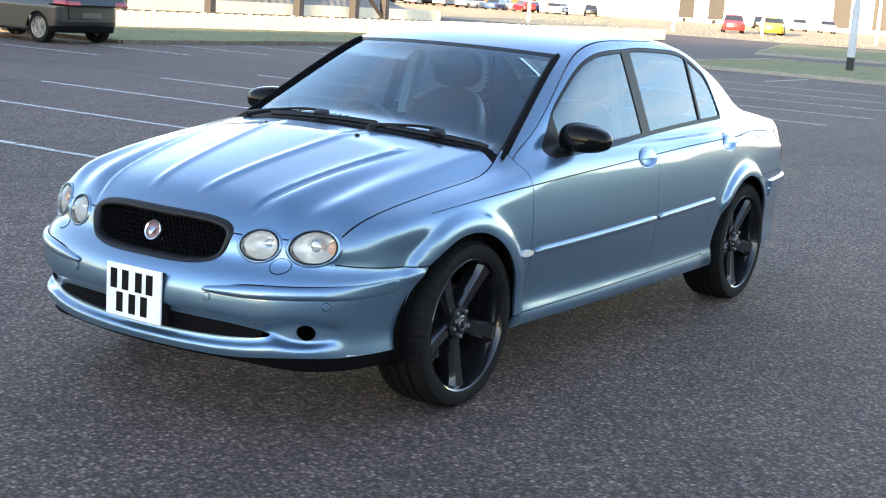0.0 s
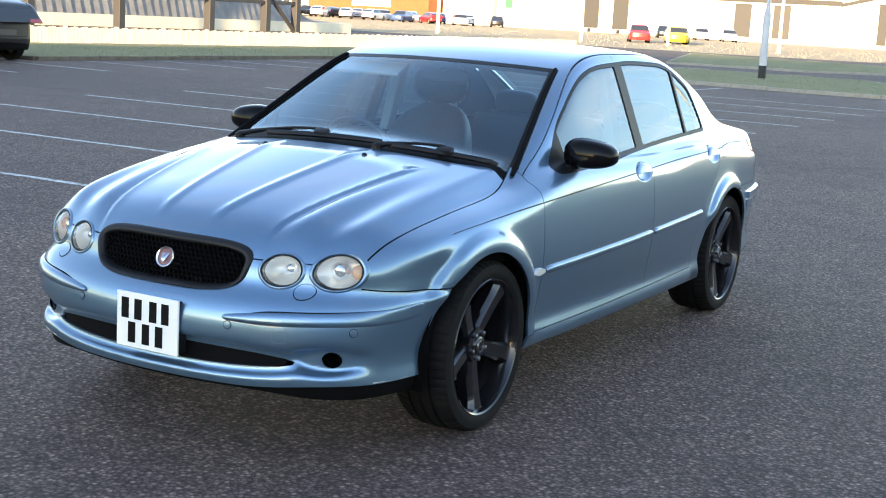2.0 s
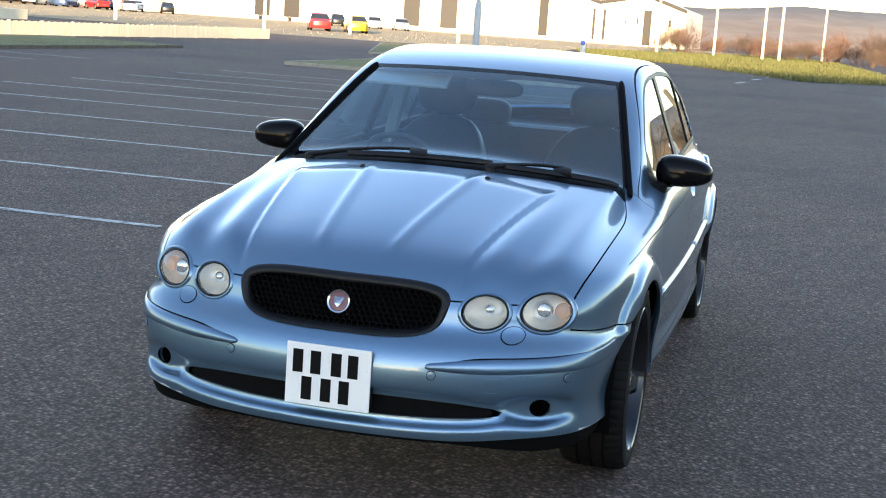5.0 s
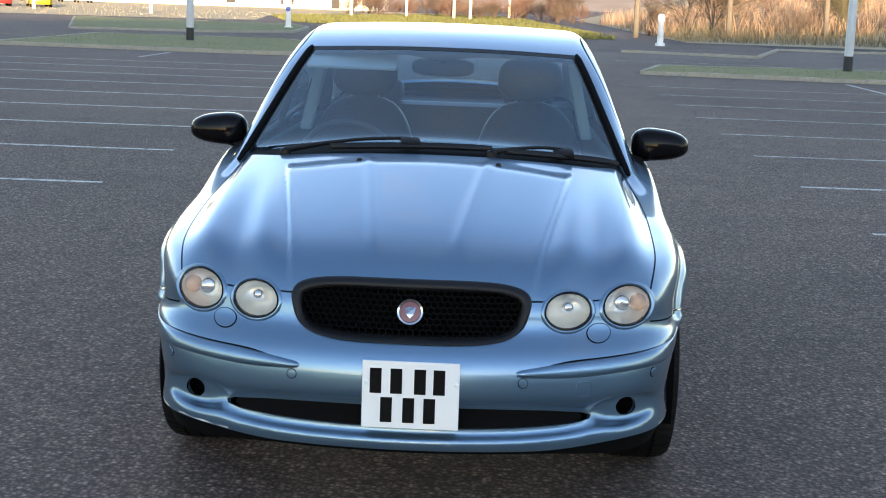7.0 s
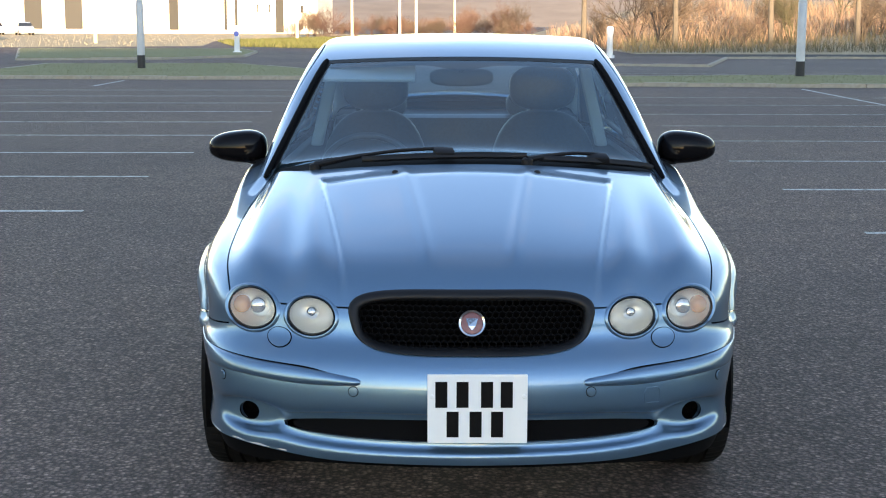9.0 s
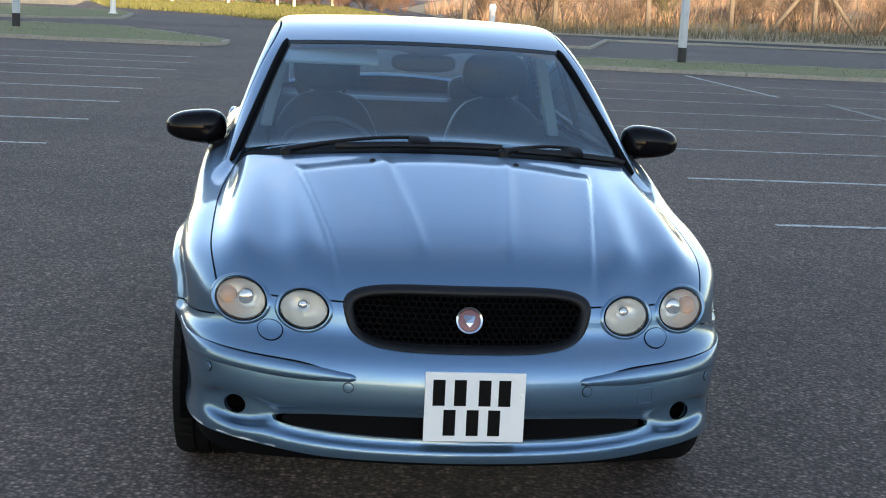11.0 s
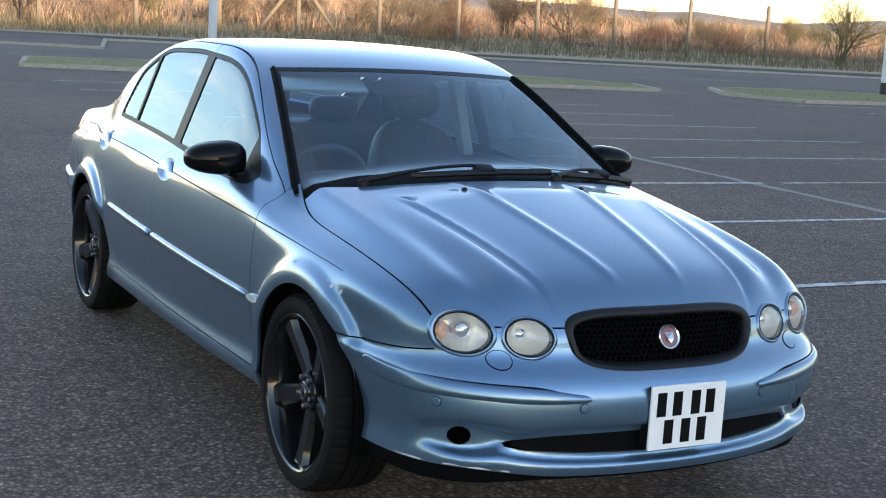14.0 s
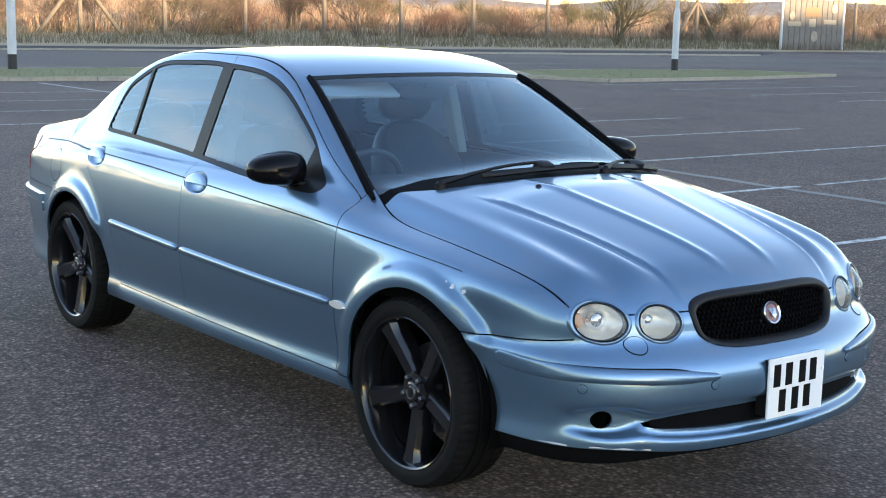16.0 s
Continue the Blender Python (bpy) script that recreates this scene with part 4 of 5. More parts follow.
# ---- cabin ----
M["trim_dark"] = speckled("dark_trim", (.024, .025, .028), (.036, .037, .041), 200, .7, 8, .2, .001)
M["leather"] = speckled("dark_leather", (.028, .030, .034), (.045, .047, .052), 90, .45, 6, .3, .002)
M["visor"] = mat("visor_cloth", (.34, .35, .35), .85)
M["trim_grey"] = mat("pale_trim", (.36, .37, .37), .8)
bm = bmesh.new()
box(bm, (.52, -.66, .55), (1.02, .66, .86), .06)
part("dashboard", bm, M["trim_dark"], car, smooth=True)
bm = bmesh.new()
ellipsoid(bm, (.60, -.36, .855), (.13, .20, .065), 2.6)
part("instrument_hood", bm, M["trim_dark"], car, smooth=True)
steer = new("steering_wheel")
steer.parent = car
bm = bmesh.new()
tube(bm, [(0, .185 * math.cos(t), .185 * math.sin(t)) for t in np.linspace(0, 2 * math.pi, 41)], .014, 10, False)
part("wheel_rim", bm, M["leather"], steer, smooth=True)
bm = bmesh.new()
ellipsoid(bm, (.02, 0, -.01), (.03, .075, .06), 2.6)
part("wheel_boss", bm, M["trim_dark"], steer, smooth=True)
for a in (0, math.pi, -math.pi / 2):
    bm = bmesh.new()
    tube(bm, [(.01, .05 * math.cos(a), .05 * math.sin(a)), (.0, .18 * math.cos(a), .18 * math.sin(a))], .013, 8)
    part("wheel_spoke", bm, M["trim_dark"], steer, smooth=True)
steer.matrix_local = pose(.42, -.36, .83, 0, 24, 0)


def seat(x, y, back=True, top=1.0):
    o = new("seat")
    o.parent = car
    bm = bmesh.new()
    box(bm, (-.05, -.25, .30), (.48, .25, .50), .06)
    part("cushion", bm, M["leather"], o, smooth=True, angle=60)
    bm = bmesh.new()
    ellipsoid(bm, (0, 0, 0), (.085, .25, .34), 3.0, 32, 20)
    for v in bm.verts:
        v.co.y *= 1 - .16 * max(0, v.co.z) / .34
        if v.co.x > 0:
            v.co.x += .05 * max(0, abs(v.co.y) - .13) / .12
        v.co.x -= .38 * v.co.z
    bmesh.ops.translate(bm, verts=bm.verts[:], vec=(-.17, 0, .71))
    part("backrest", bm, M["leather"], o, smooth=True, angle=60)
    bm = bmesh.new()
    ellipsoid(bm, (-.31, 0, 1.145), (.060, .145, .098), 2.7)
    part("headrest", bm, M["leather"], o, smooth=True)
    for dy in (-.06, .06):
        bm = bmesh.new()
        tube(bm, [(-.30, dy, 1.0), (-.31, dy, 1.08)], .006, 8)
        part("headrest_bar", bm, M["steel"], o, smooth=True)
    o.matrix_local = Matrix.Translation((x, y, 0))


seat(.02, .365)
seat(.02, -.365)
for y in (.38, -.38):
    bm = bmesh.new()
    ellipsoid(bm, (-1.18, y, 1.02), (.05, .13, .07), 3)
    part("rear_headrest", bm, M["leather"], car, smooth=True)
bm = bmesh.new()
box(bm, (-1.25, -.62, .40), (-1.08, .62, .97), .06)
part("rear_backrest", bm, M["leather"], car, smooth=True)
bm = bmesh.new()
box(bm, (-1.75, -.62, .92), (-1.25, .62, .96), .01)
part("parcel_shelf", bm, M["trim_dark"], car)
for s in (1, -1):
    bm = bmesh.new()
    box(bm, (-1.1, .66 * s - .02, .35), (.90, .66 * s + .02, .915), .015)
    part("door_lining", bm, M["trim_dark"], car)
    bm = bmesh.new()
    box(bm, (-.235, .615 * s - .025, .90), (-.165, .615 * s + .025, 1.0), .01)
    vs = [v for v in bm.verts if v.co.z > .95]
    for v in vs:
        v.co.z += .30
        v.co.y -= s * .09
    part("pillar_lining", bm, M["trim_grey"], car)
mirror_in = new("rear_view_mirror")
mirror_in.parent = car
bm = bmesh.new()
ellipsoid(bm, (0, 0, 0), (.022, .125, .036), 3)
part("mirror_case", bm, M["trim_dark"], mirror_in, smooth=True)
bm = bmesh.new()
tube(bm, [(0, 0, .02), (.05, 0, .07)], .018, 10)
part("mirror_stalk", bm, M["trim_dark"], mirror_in, smooth=True)
mirror_in.matrix_local = Matrix.Translation((.33, 0, 1.215))
for y in (-.36,):
    bm = bmesh.new()
    box(bm, (-.058, y - .18, -.008), (.058, y + .18, .008), .006)
    bmesh.ops.rotate(bm, verts=bm.verts[:], cent=(0, 0, 0), matrix=Matrix.Rotation(radians(28), 3, "Y"))
    bmesh.ops.translate(bm, verts=bm.verts[:], vec=(.375, 0, 1.232))
    vis = part("sun_visor", bm, M["visor"], car, "pale grey sun visor")


# ---- ground ----
def asphalt_mat(name, dark, light, grain=1.0):
    m = mat(name, dark, .82, 0, .36)
    n, l, b = nodes_of(m)
    v = coords(m)
    mid = tuple((a + c) / 2 for a, c in zip(dark, light))
    vor = n.new("ShaderNodeTexVoronoi")
    vor.inputs["Scale"].default_value = 62 * grain
    l.new(v, vor.inputs["Vector"])
    stones = ramp(m, vor.outputs["Color"], [(0.12, tuple(.18 * c for c in dark)), (0.42, dark), (0.72, mid), (0.93, tuple(1.75 * c for c in light))])
    grit = noise_tex(m, v, 210 * grain, 3, .75)
    base = mix(m, .35, stones, ramp(m, grit, [(0.38, tuple(.4 * c for c in dark)), (0.5, mid), (0.66, tuple(1.5 * c for c in light))]))
    patch = ramp(m, noise_tex(m, v, .16, 6, .6), [(0.35, (.74, .75, .78)), (0.5, (1, 1, 1)), (0.68, (1.2, 1.17, 1.12))])
    stain = ramp(m, noise_tex(m, v, 1.9, 6, .7), [(0.34, (.80, .80, .82)), (0.52, (1, 1, 1)), (0.75, (1.10, 1.08, 1.05))])
    gaps = ramp(m, vor.outputs["Distance"], [(0.30, (1.12, 1.12, 1.12)), (0.62, (.42, .42, .42))])
    col = mix(m, 1.0, mix(m, 1.0, mix(m, 1.0, base, gaps, "MULTIPLY"), patch, "MULTIPLY"), stain, "MULTIPLY")
    l.new(col, b.inputs["Base Color"])
    h = mix(m, .4, vor.outputs["Distance"], grit)
    bump(m, h, 1.0, .014)
    return m


M["asphalt"] = asphalt_mat("asphalt", (.112, .0745, .0635), (.277, .1920, .1630))
M["road"] = asphalt_mat("road_asphalt", (.135, .101, .086), (.245, .188, .158), .6)
M["path"] = asphalt_mat("path_asphalt", (.036, .032, .030), (.062, .055, .051), .6)
bm = bmesh.new()
bmesh.ops.create_grid(bm, x_segments=40, y_segments=40, size=1200)
tagged(part("ground", bm, M["asphalt"], None), "grey worn asphalt of an open car park", "ground", kind="structure")


def line_mat():
    m = mat("worn_white_paint", (.7, .7, .68), .7)
    n, l, b = nodes_of(m)
    v = coords(m)
    wear = noise_tex(m, v, 9, 8, .75)
    l.new(ramp(m, wear, [(0.40, (.09, .087, .083)), (0.49, (.42, .42, .405)), (0.64, (.62, .62, .60))]), b.inputs["Base Color"])
    return m


M["line"] = line_mat()
M["line_faint"] = mat("faded_white_paint", (.3, .3, .3), .75)
n_, l_, b_ = nodes_of(M["line_faint"])
l_.new(ramp(M["line_faint"], noise_tex(M["line_faint"], coords(M["line_faint"]), 7, 8, .8), [(0.42, (.085, .083, .08)), (0.58, (.45, .45, .44))]), b_.inputs["Base Color"])


def flat_line(a, b, w=.085, material="line", label="worn white painted parking bay line"):
    d = Vector((b[0] - a[0], b[1] - a[1], 0))
    ln = d.length
    bm = bmesh.new()
    n = max(2, int(ln / .25))
    rng = random.Random(int(a[0] * 37 + a[1] * 11))
    top = []
    for i in range(n + 1):
        x = ln * i / n
        top.append([bm.verts.new((x, sgn * (w / 2 + rng.uniform(-.006, .006)), .004)) for sgn in (-1, 1)])
    for p, q in zip(top, top[1:]):
        bm.faces.new((p[0], q[0], q[1], p[1]))
    ob = part("bay_line", bm, M[material], None)
    ob.matrix_world = Matrix.Translation((a[0], a[1], 0)) @ Matrix.Rotation(math.atan2(d.y, d.x), 4, "Z")
    return tagged(ob, label, "road marking", "bay lines", "structure")


for k in range(10):
    x = -2.22 - 2.36 * k
    flat_line((x, -2.8), (x + .02 * k, -11.05 - .12 * k))
    if x < -8:
        flat_line((x - .3, -15.7), (x - .3, -18.6))
    x = -1.08 - 2.46 * k
    if k < 9:
        flat_line((x, 2.80 + .05 * k), (x + .05, 7.35 + .09 * k), material="line" if k < 3 else "line_faint")
        flat_line((x + .05, 7.62 + .09 * k), (x, 13.9), material="line_faint")
        flat_line((x, 21.5), (x, 29), material="line_faint") if k > 3 else None
flat_line((-25.2, -7.9), (-28.2, -7.9))
flat_line((-17.8, 7.8), (-24.3, 7.9))
flat_line((-33.6, 3.6), (-33.3, 8.2), .12, label="white road edge line")
flat_line((-33.3, 9.6), (-33.8, 21.5), .12, label="white road edge line")
flat_line((-34.5, 24), (-35.5, 34), .12, "line_faint", label="white road edge line")
for i in range(7):
    flat_line((-44 - 6 * i, -1.5 + .3 * i), (-46.6 - 6 * i, -1.3 + .3 * i), .15, label="white broken centre line")
# a sealed joint in the surface
bm = bmesh.new()
vs = []
rng = random.Random(4)
for i in range(60):
    t = i / 59
    x = 1.0 - 17.5 * t
    y = 6.75 + 1.45 * t ** .9 + rng.uniform(-.02, .02)
    vs.append([bm.verts.new((x, y + o, .003)) for o in (-.07 + rng.uniform(-.02, .02), .07 + rng.uniform(-.02, .02))])
for a, b in zip(vs, vs[1:]):
    bm.faces.new((a[0], b[0], b[1], a[1]))
tagged(part("surface_joint", bm, mat("joint_grit", (.20, .19, .175), .9), None), "pale gritty joint across the asphalt", "joint", kind="structure")


def patch_sheet(name, pts, z, material, label):
    bm = bmesh.new()
    bm.faces.new([bm.verts.new((x, y, z)) for x, y in pts])
    return tagged(part(name, bm, material, None), label, "road", kind="structure")


patch_sheet("road", [(-31.5, 3), (-31.5, 60), (-47, 60), (-50, 12), (-39, 8.8), (-41, 6.0), (-41, 3)], .004, M["road"], "grey access road beside the car park")
patch_sheet("pavement_far", [(-50.2, 12), (-47.3, 60), (-54, 70), (-58, 12)], .010, M["path"], "dark asphalt footpath behind the far kerb")

# ---- grass islands with kerbs ----
M["grass"] = speckled("winter_grass", (.125, .124, .040), (.20, .182, .070), 5, .95, .5, .5, .05)
M["kerb"] = speckled("concrete_kerb", (.24, .21, .165), (.38, .34, .27), 12, .9, 1.2, .3, .01)
M["mossy_kerb"] = speckled("overgrown_kerb", (.055, .045, .032), (.17, .14, .10), 4, .95, .7, .5, .02)
M["dry"] = speckled("dry_grass", (.28, .21, .12), (.44, .33, .20), 6, .95, .8, .4, .05)
kerb_meshes = {}


def kerb_stone(length, material):
    key = (round(length, 2), material)
    if key not in kerb_meshes:
        bm = bmesh.new()
        box(bm, (.004, -.065, -.05), (key[0] - .004, .065, .095), .012)
        me = bpy.data.meshes.new("kerb")
        bm.to_mesh(me)
        bm.free()
        me.materials.append(M[material])
        kerb_meshes[key] = me
    return kerb_meshes[key]


def kerb_run(parent, pts, seed=0, material="kerb"):
    rng = random.Random(seed)
    for a, b in zip(pts, pts[1:]):
        d = Vector((b[0] - a[0], b[1] - a[1], 0))
        n = max(1, round(d.length / .92))
        for i in range(n):
            p = Vector((a[0], a[1], 0)) + d * (i / n)
            ob = new("kerb_stone", kerb_stone(d.length / n, material))
            ob.parent = parent
            ob.matrix_local = Matrix.Translation((p.x, p.y, rng.uniform(-.012, .006))) @ Matrix.Rotation(math.atan2(d.y, d.x) + rng.uniform(-.008, .008), 4, "Z")


def inside(pts, x, y):
    c = False
    for (x0, y0), (x1, y1) in zip(pts, pts[1:] + pts[:1]):
        if (y0 > y) != (y1 > y) and x < (x1 - x0) * (y - y0) / (y1 - y0) + x0:
            c = not c
    return c


def blades(name, n, spot, h, w, material, label, seed, category="grass", lean=.35):
    """Many thin upright blades in one mesh; spot(rng) gives where one stands, or None."""
    rng = random.Random(seed)
    vs, fs = [], []
    while len(fs) < n:
        p = spot(rng)
        if p is None:
            continue
        a, hh, ww = rng.uniform(0, math.pi), rng.uniform(*h), rng.uniform(*w)
        dx, dy = math.cos(a) * ww, math.sin(a) * ww
        lx, ly = rng.gauss(0, lean) * hh, rng.gauss(0, lean) * hh
        k = len(vs)
        x, y, z = p
        vs += [(x - dx, y - dy, z), (x + dx, y + dy, z), (x + lx * .45 + dx * .6, y + ly * .45 + dy * .6, z + hh * .6), (x + lx * .45 - dx * .6, y + ly * .45 - dy * .6, z + hh * .6), (x + lx, y + ly, z + hh)]
        fs += [(k, k + 1, k + 2, k + 3), (k + 3, k + 2, k + 4)]
    ob = mesh_object(name, vs, fs, material, None, "", False)
    return tagged(ob, label, category, kind="stuff")


def blade_mat(name, stops):
    m = mat(name, stops[0], .9)
    n, l, b = nodes_of(m)
    g = n.new("ShaderNodeNewGeometry")
    k = len(stops)
    l.new(ramp(m, g.outputs["Random Per Island"], [(i / max(1, k - 1), c) for i, c in enumerate(stops)]), b.inputs["Base Color"])
    b.inputs["Specular IOR Level"].default_value = .15
    return m


M["blade"] = blade_mat("grass_blades", [(.090, .098, .034), (.130, .138, .050), (.165, .155, .075)])
M["verge_blade"] = blade_mat("verge_blades", [(.095, .080, .050), (.165, .135, .088), (.105, .100, .052), (.23, .18, .12)])
M["pale_blade"] = blade_mat("pale_blades", [(.40, .31, .19), (.48, .38, .24), (.36, .30, .18)])
M["straw"] = blade_mat("straw_blades", [(.19, .128, .090), (.32, .210, .142), (.42, .295, .205), (.21, .155, .115), (.38, .205, .145)])
ISLANDS = [
    [(-29.2, -12.8), (-28.9, -6), (-29.0, -3.2), (-30.0, -2.7), (-31.8, -2.7), (-36, -4.6), (-40.2, -7.0), (-39.5, -13)],
    [(-25.6, 3.6), (-24.9, 9.5), (-25.0, 20.5), (-27.6, 21.5), (-30.2, 19), (-30.2, 8), (-29.2, 4.4)],
    [(-24.3, 22.2), (-21.8, 22.8), (-22.4, 29), (-23.6, 35.2), (-26.8, 34.5), (-28.2, 29), (-27.5, 24.3)],
    [(-15.4, -18.8), (-25, -19.1), (-35.8, -19.2), (-35.8, -23.8), (-15.4, -24.6)],
    [(-46.0, -16), (-47.4, -10.8), (-51.4, -8.2), (-60, -8.8), (-66, -10.4), (-66, -22)],
]
for i, pts in enumerate(ISLANDS):
    isl = new("grass_island")
    tagged(isl, "low grass island edged with pale concrete kerbs", "grass island", "grass islands", "structure")
    bm = bmesh.new()
    f = bm.faces.new([bm.verts.new((x, y, .0)) for x, y in pts])
    r = bmesh.ops.extrude_face_region(bm, geom=[f])
    for v in r["geom"]:
        if isinstance(v, bmesh.types.BMVert):
            v.co.z = .09
    part("turf", bm, M["grass"], isl)
    kerb_run(isl, pts + pts[:1], i, "mossy_kerb" if i == 3 else "kerb")
    xs, ys = [p[0] for p in pts], [p[1] for p in pts]

    def spot(rng, pts=pts, xs=xs, ys=ys):
        x, y = rng.uniform(min(xs), max(xs)), rng.uniform(min(ys), max(ys))
        return (x, y, .085) if inside(pts, x, y) else None

    blades("island_grass", 9000, spot, (.015, .045), (.003, .007), M["blade"], "short green and yellowed winter grass", 20 + i)

far_kerb = tagged(new("kerb_line"), "pale concrete kerb along the far roadside", "kerb", kind="structure")
kerb_run(far_kerb, [(-41, 4.5), (-39.3, 8.8), (-49.9, 11.6), (-50.2, 20), (-48.6, 40), (-47.2, 60)], 9)


# ---- lamp posts, bollards ----
M["galv"] = speckled("pale_painted_steel", (.42, .44, .46), (.52, .54, .55), 6, .5, 1.5, .1, .002)
M["post_black"] = mat("black_post_base", (.015, .015, .016), .6)


def lamp_post(x, y, sign=False):
    o = tagged(new("lamp_post"), "pale grey steel lamp post with black base" + (" and white sign" if sign else ""), "lamp post", "car park lamp posts")
    bm = bmesh.new()
    tube(bm, [(0, 0, 0), (0, 0, .42)], .118, 20)
    part("post_base", bm, M["post_black"], o, smooth=True)
    bm = bmesh.new()
    tube(bm, [(0, 0, .42), (0, 0, 1.9), (0, 0, 2.02), (0, 0, 2.1)], [.112, .110, .09, .07], 20)
    part("lower_shaft", bm, M["galv"], o, smooth=True)
    bm = bmesh.new()
    tube(bm, [(0, 0, 2.1), (0, 0, 7.8)], [.066, .045], 16)
    part("upper_shaft", bm, M["galv"], o, smooth=True)
    if sign:
        bm = bmesh.new()
        box(bm, (.08, -.22, 2.55), (.095, .22, 3.0), .004)
        part("sign_plate", bm, M["plate_white"], o, "plain white sign plate")
    o.matrix_world = Matrix.Translation((x, y, .05))
    return o


lamp_post(-34.9, -8.9)
lamp_post(-29.4, 9.2, True)
lamp_post(-27.0, 31.0)
for x, y, c in ((-57, -9.3, True), (-51, 7.0, False)):
    o = tagged(new("bollard"), "white plastic traffic bollard" + (" with a blue disc" if c else ""), "bollard", "traffic bollards")
    bm = bmesh.new()
    tube(bm, [(0, 0, 0), (0, 0, .12), (0, 0, .13), (0, 0, .95), (0, 0, 1.0), (0, 0, 1.22), (0, 0, 1.30)], [.20, .20, .13, .12, .15, .15, .10], 18)
    part("bollard_body", bm, M["plate_white"], o, smooth=True)
    if c:
        bm = bmesh.new()
        disc(bm, [(.11, 0), (.11, .02)], 24)
        placed(part("blue_disc", bm, mat("sign_blue", (.04, .10, .45), .4), o), Matrix.Translation((.14, 0, .92)) @ Matrix.Rotation(math.pi / 2, 4, "Y"))
    o.matrix_world = Matrix.Translation((x, y, .0))

# ---- fence, bank and bushes ----
M["old_wood"] = speckled("weathered_wood", (.10, .08, .06), (.18, .145, .11), 20, .9, 3, .5, .01)
M["steel_wire"] = mat("rusty_wire", (.10, .07, .05), .7)
fence = tagged(new("post_fence"), "weathered post and wire fence along the verge", "fence")
POSTS = [7.5, 12.3, 17.3, 21.8, 26.4, 31.4, 36.5, 42.0, 47.8, 53.6, 60.2, 67.5, 75.3, 95, 103]
for i, y in enumerate(POSTS):
    bm = bmesh.new()
    tube(bm, [(-66, y, 0), (-66, y - .05 * (i % 3), 3.9), (-66, y - .05 * (i % 3), 4.0)], [.15, .13, .06], 8)
    part("fence_post", bm, M["old_wood"], fence, smooth=True)
    if i in (4, 12):
        for sgn in (-1, 1):
            bm = bmesh.new()
            tube(bm, [(-66, y + 2.6 * sgn, .2), (-66, y + .1 * sgn, 3.4)], .11, 8)
            part("fence_brace", bm, M["old_wood"], fence, smooth=True)
for z in (1.6, 3.0):
    bm = bmesh.new()
    tube(bm, [(-66, y, z) for y in POSTS], .006, 5)
    part("fence_wire", bm, M["steel_wire"], fence)

M["grey_wood"] = speckled("silvered_wood", (.125, .112, .098), (.20, .182, .16), 14, .9, 2, .5, .01)
gate = tagged(new("board_gate"), "grey weathered board gate with round plates", "gate")
for i in range(11):
    bm = bmesh.new()
    box(bm, (-.04, .64 * i + .02, .1), (.04, .64 * i + .60, 3.75 + .25 * random.Random(i).random()), .02)
    part("board", bm, M["grey_wood"], gate)
for z in (.6, 3.0):
    bm = bmesh.new()
    box(bm, (-.10, 0, z), (-.04, 7.0, z + .2))
    part("gate_rail", bm, M["old_wood"], gate)
for y in (-.15, 7.15):
    bm = bmesh.new()
    tube(bm, [(0, y, 0), (0, y, 4.2)], .10, 10)
    part("gate_post", bm, M["galv"], gate, smooth=True)
for y, z, r in ((.9, 2.6, .32), (5.9, 3.2, .36), (3.6, 1.1, .40)):
    bm = bmesh.new()
    disc(bm, [(r, 0), (r, .04), (r * .6, .06)], 20)
    placed(part("round_plate", bm, M["kerb"], gate), Matrix.Translation((.05, y, z)) @ Matrix.Rotation(math.pi / 2, 4, "Y"))
for y, z, w, h, m_ in ((3.4, 2.9, 1.9, .7, mat("tan_board", (.24, .15, .085), .8)), (1.2, 2.0, 1.5, .35, M["kerb"]), (5.4, 2.2, 1.5, .35, M["kerb"]), (3.3, 2.1, .8, .6, M["kerb"])):
    bm = bmesh.new()
    box(bm, (.045, y - w / 2, z - h / 2), (.08, y + w / 2, z + h / 2), .01)
    part("blank_plaque", bm, m_, gate)
gate.matrix_world = Matrix.Translation((-60.0, 78.0, 0))

# rising bank of rough ground behind the fence
def bank_height(x, y):
    along = min(1, max(0, (y - 9) / 16))
    return .02 + along * (.35 * min(1, max(0, (-57.5 - x) / 10.5)) + .044 * max(0, -66 - x) + .55 * max(0, noise.noise((x * .09, y * .09, 1.0))) * min(1, max(0, (-64 - x) / 8)))


bm = bmesh.new()
rows = []
rng = random.Random(8)
for i in range(26):
    x = -57.5 - 3.5 * i
    rows.append([bm.verts.new((x, 9 + 4.0 * j + .01 * i * (4 * j), bank_height(x, 9 + 4.0 * j + .01 * i * (4 * j)))) for j in range(60)])
for a, b in zip(rows, rows[1:]):
    for j in range(59):
        bm.faces.new((a[j], a[j + 1], b[j + 1], b[j]))
tagged(part("verge_bank", bm, M["dry"], None, smooth=True), "rough bank of dry winter grass behind the fence", "bank", kind="structure")


def bank_spot(rng):
    x = -59.5 - 26 * rng.random() ** 1.6
    y = rng.uniform(9, 125)
    return (x, y, bank_height(x, y) - .03)


blades("verge_grass", 60000, bank_spot, (.2, .85), (.008, .02), M["verge_blade"], "tall dry straw-coloured verge grass", 31, "dry grass")


def tall_spot(rng):
    x = -68 - 50 * rng.random() ** 1.3
    y = rng.uniform(9, 135)
    if noise.noise((x * .2, y * .2, 3.0)) < -.02:
        return None
    return (x, y, bank_height(x, y) - .03)


blades("reed_bed", 80000, tall_spot, (.35, 1.5), (.012, .035), M["straw"], "tall sunlit orange reeds and dead stalks", 32, "reeds", .34)


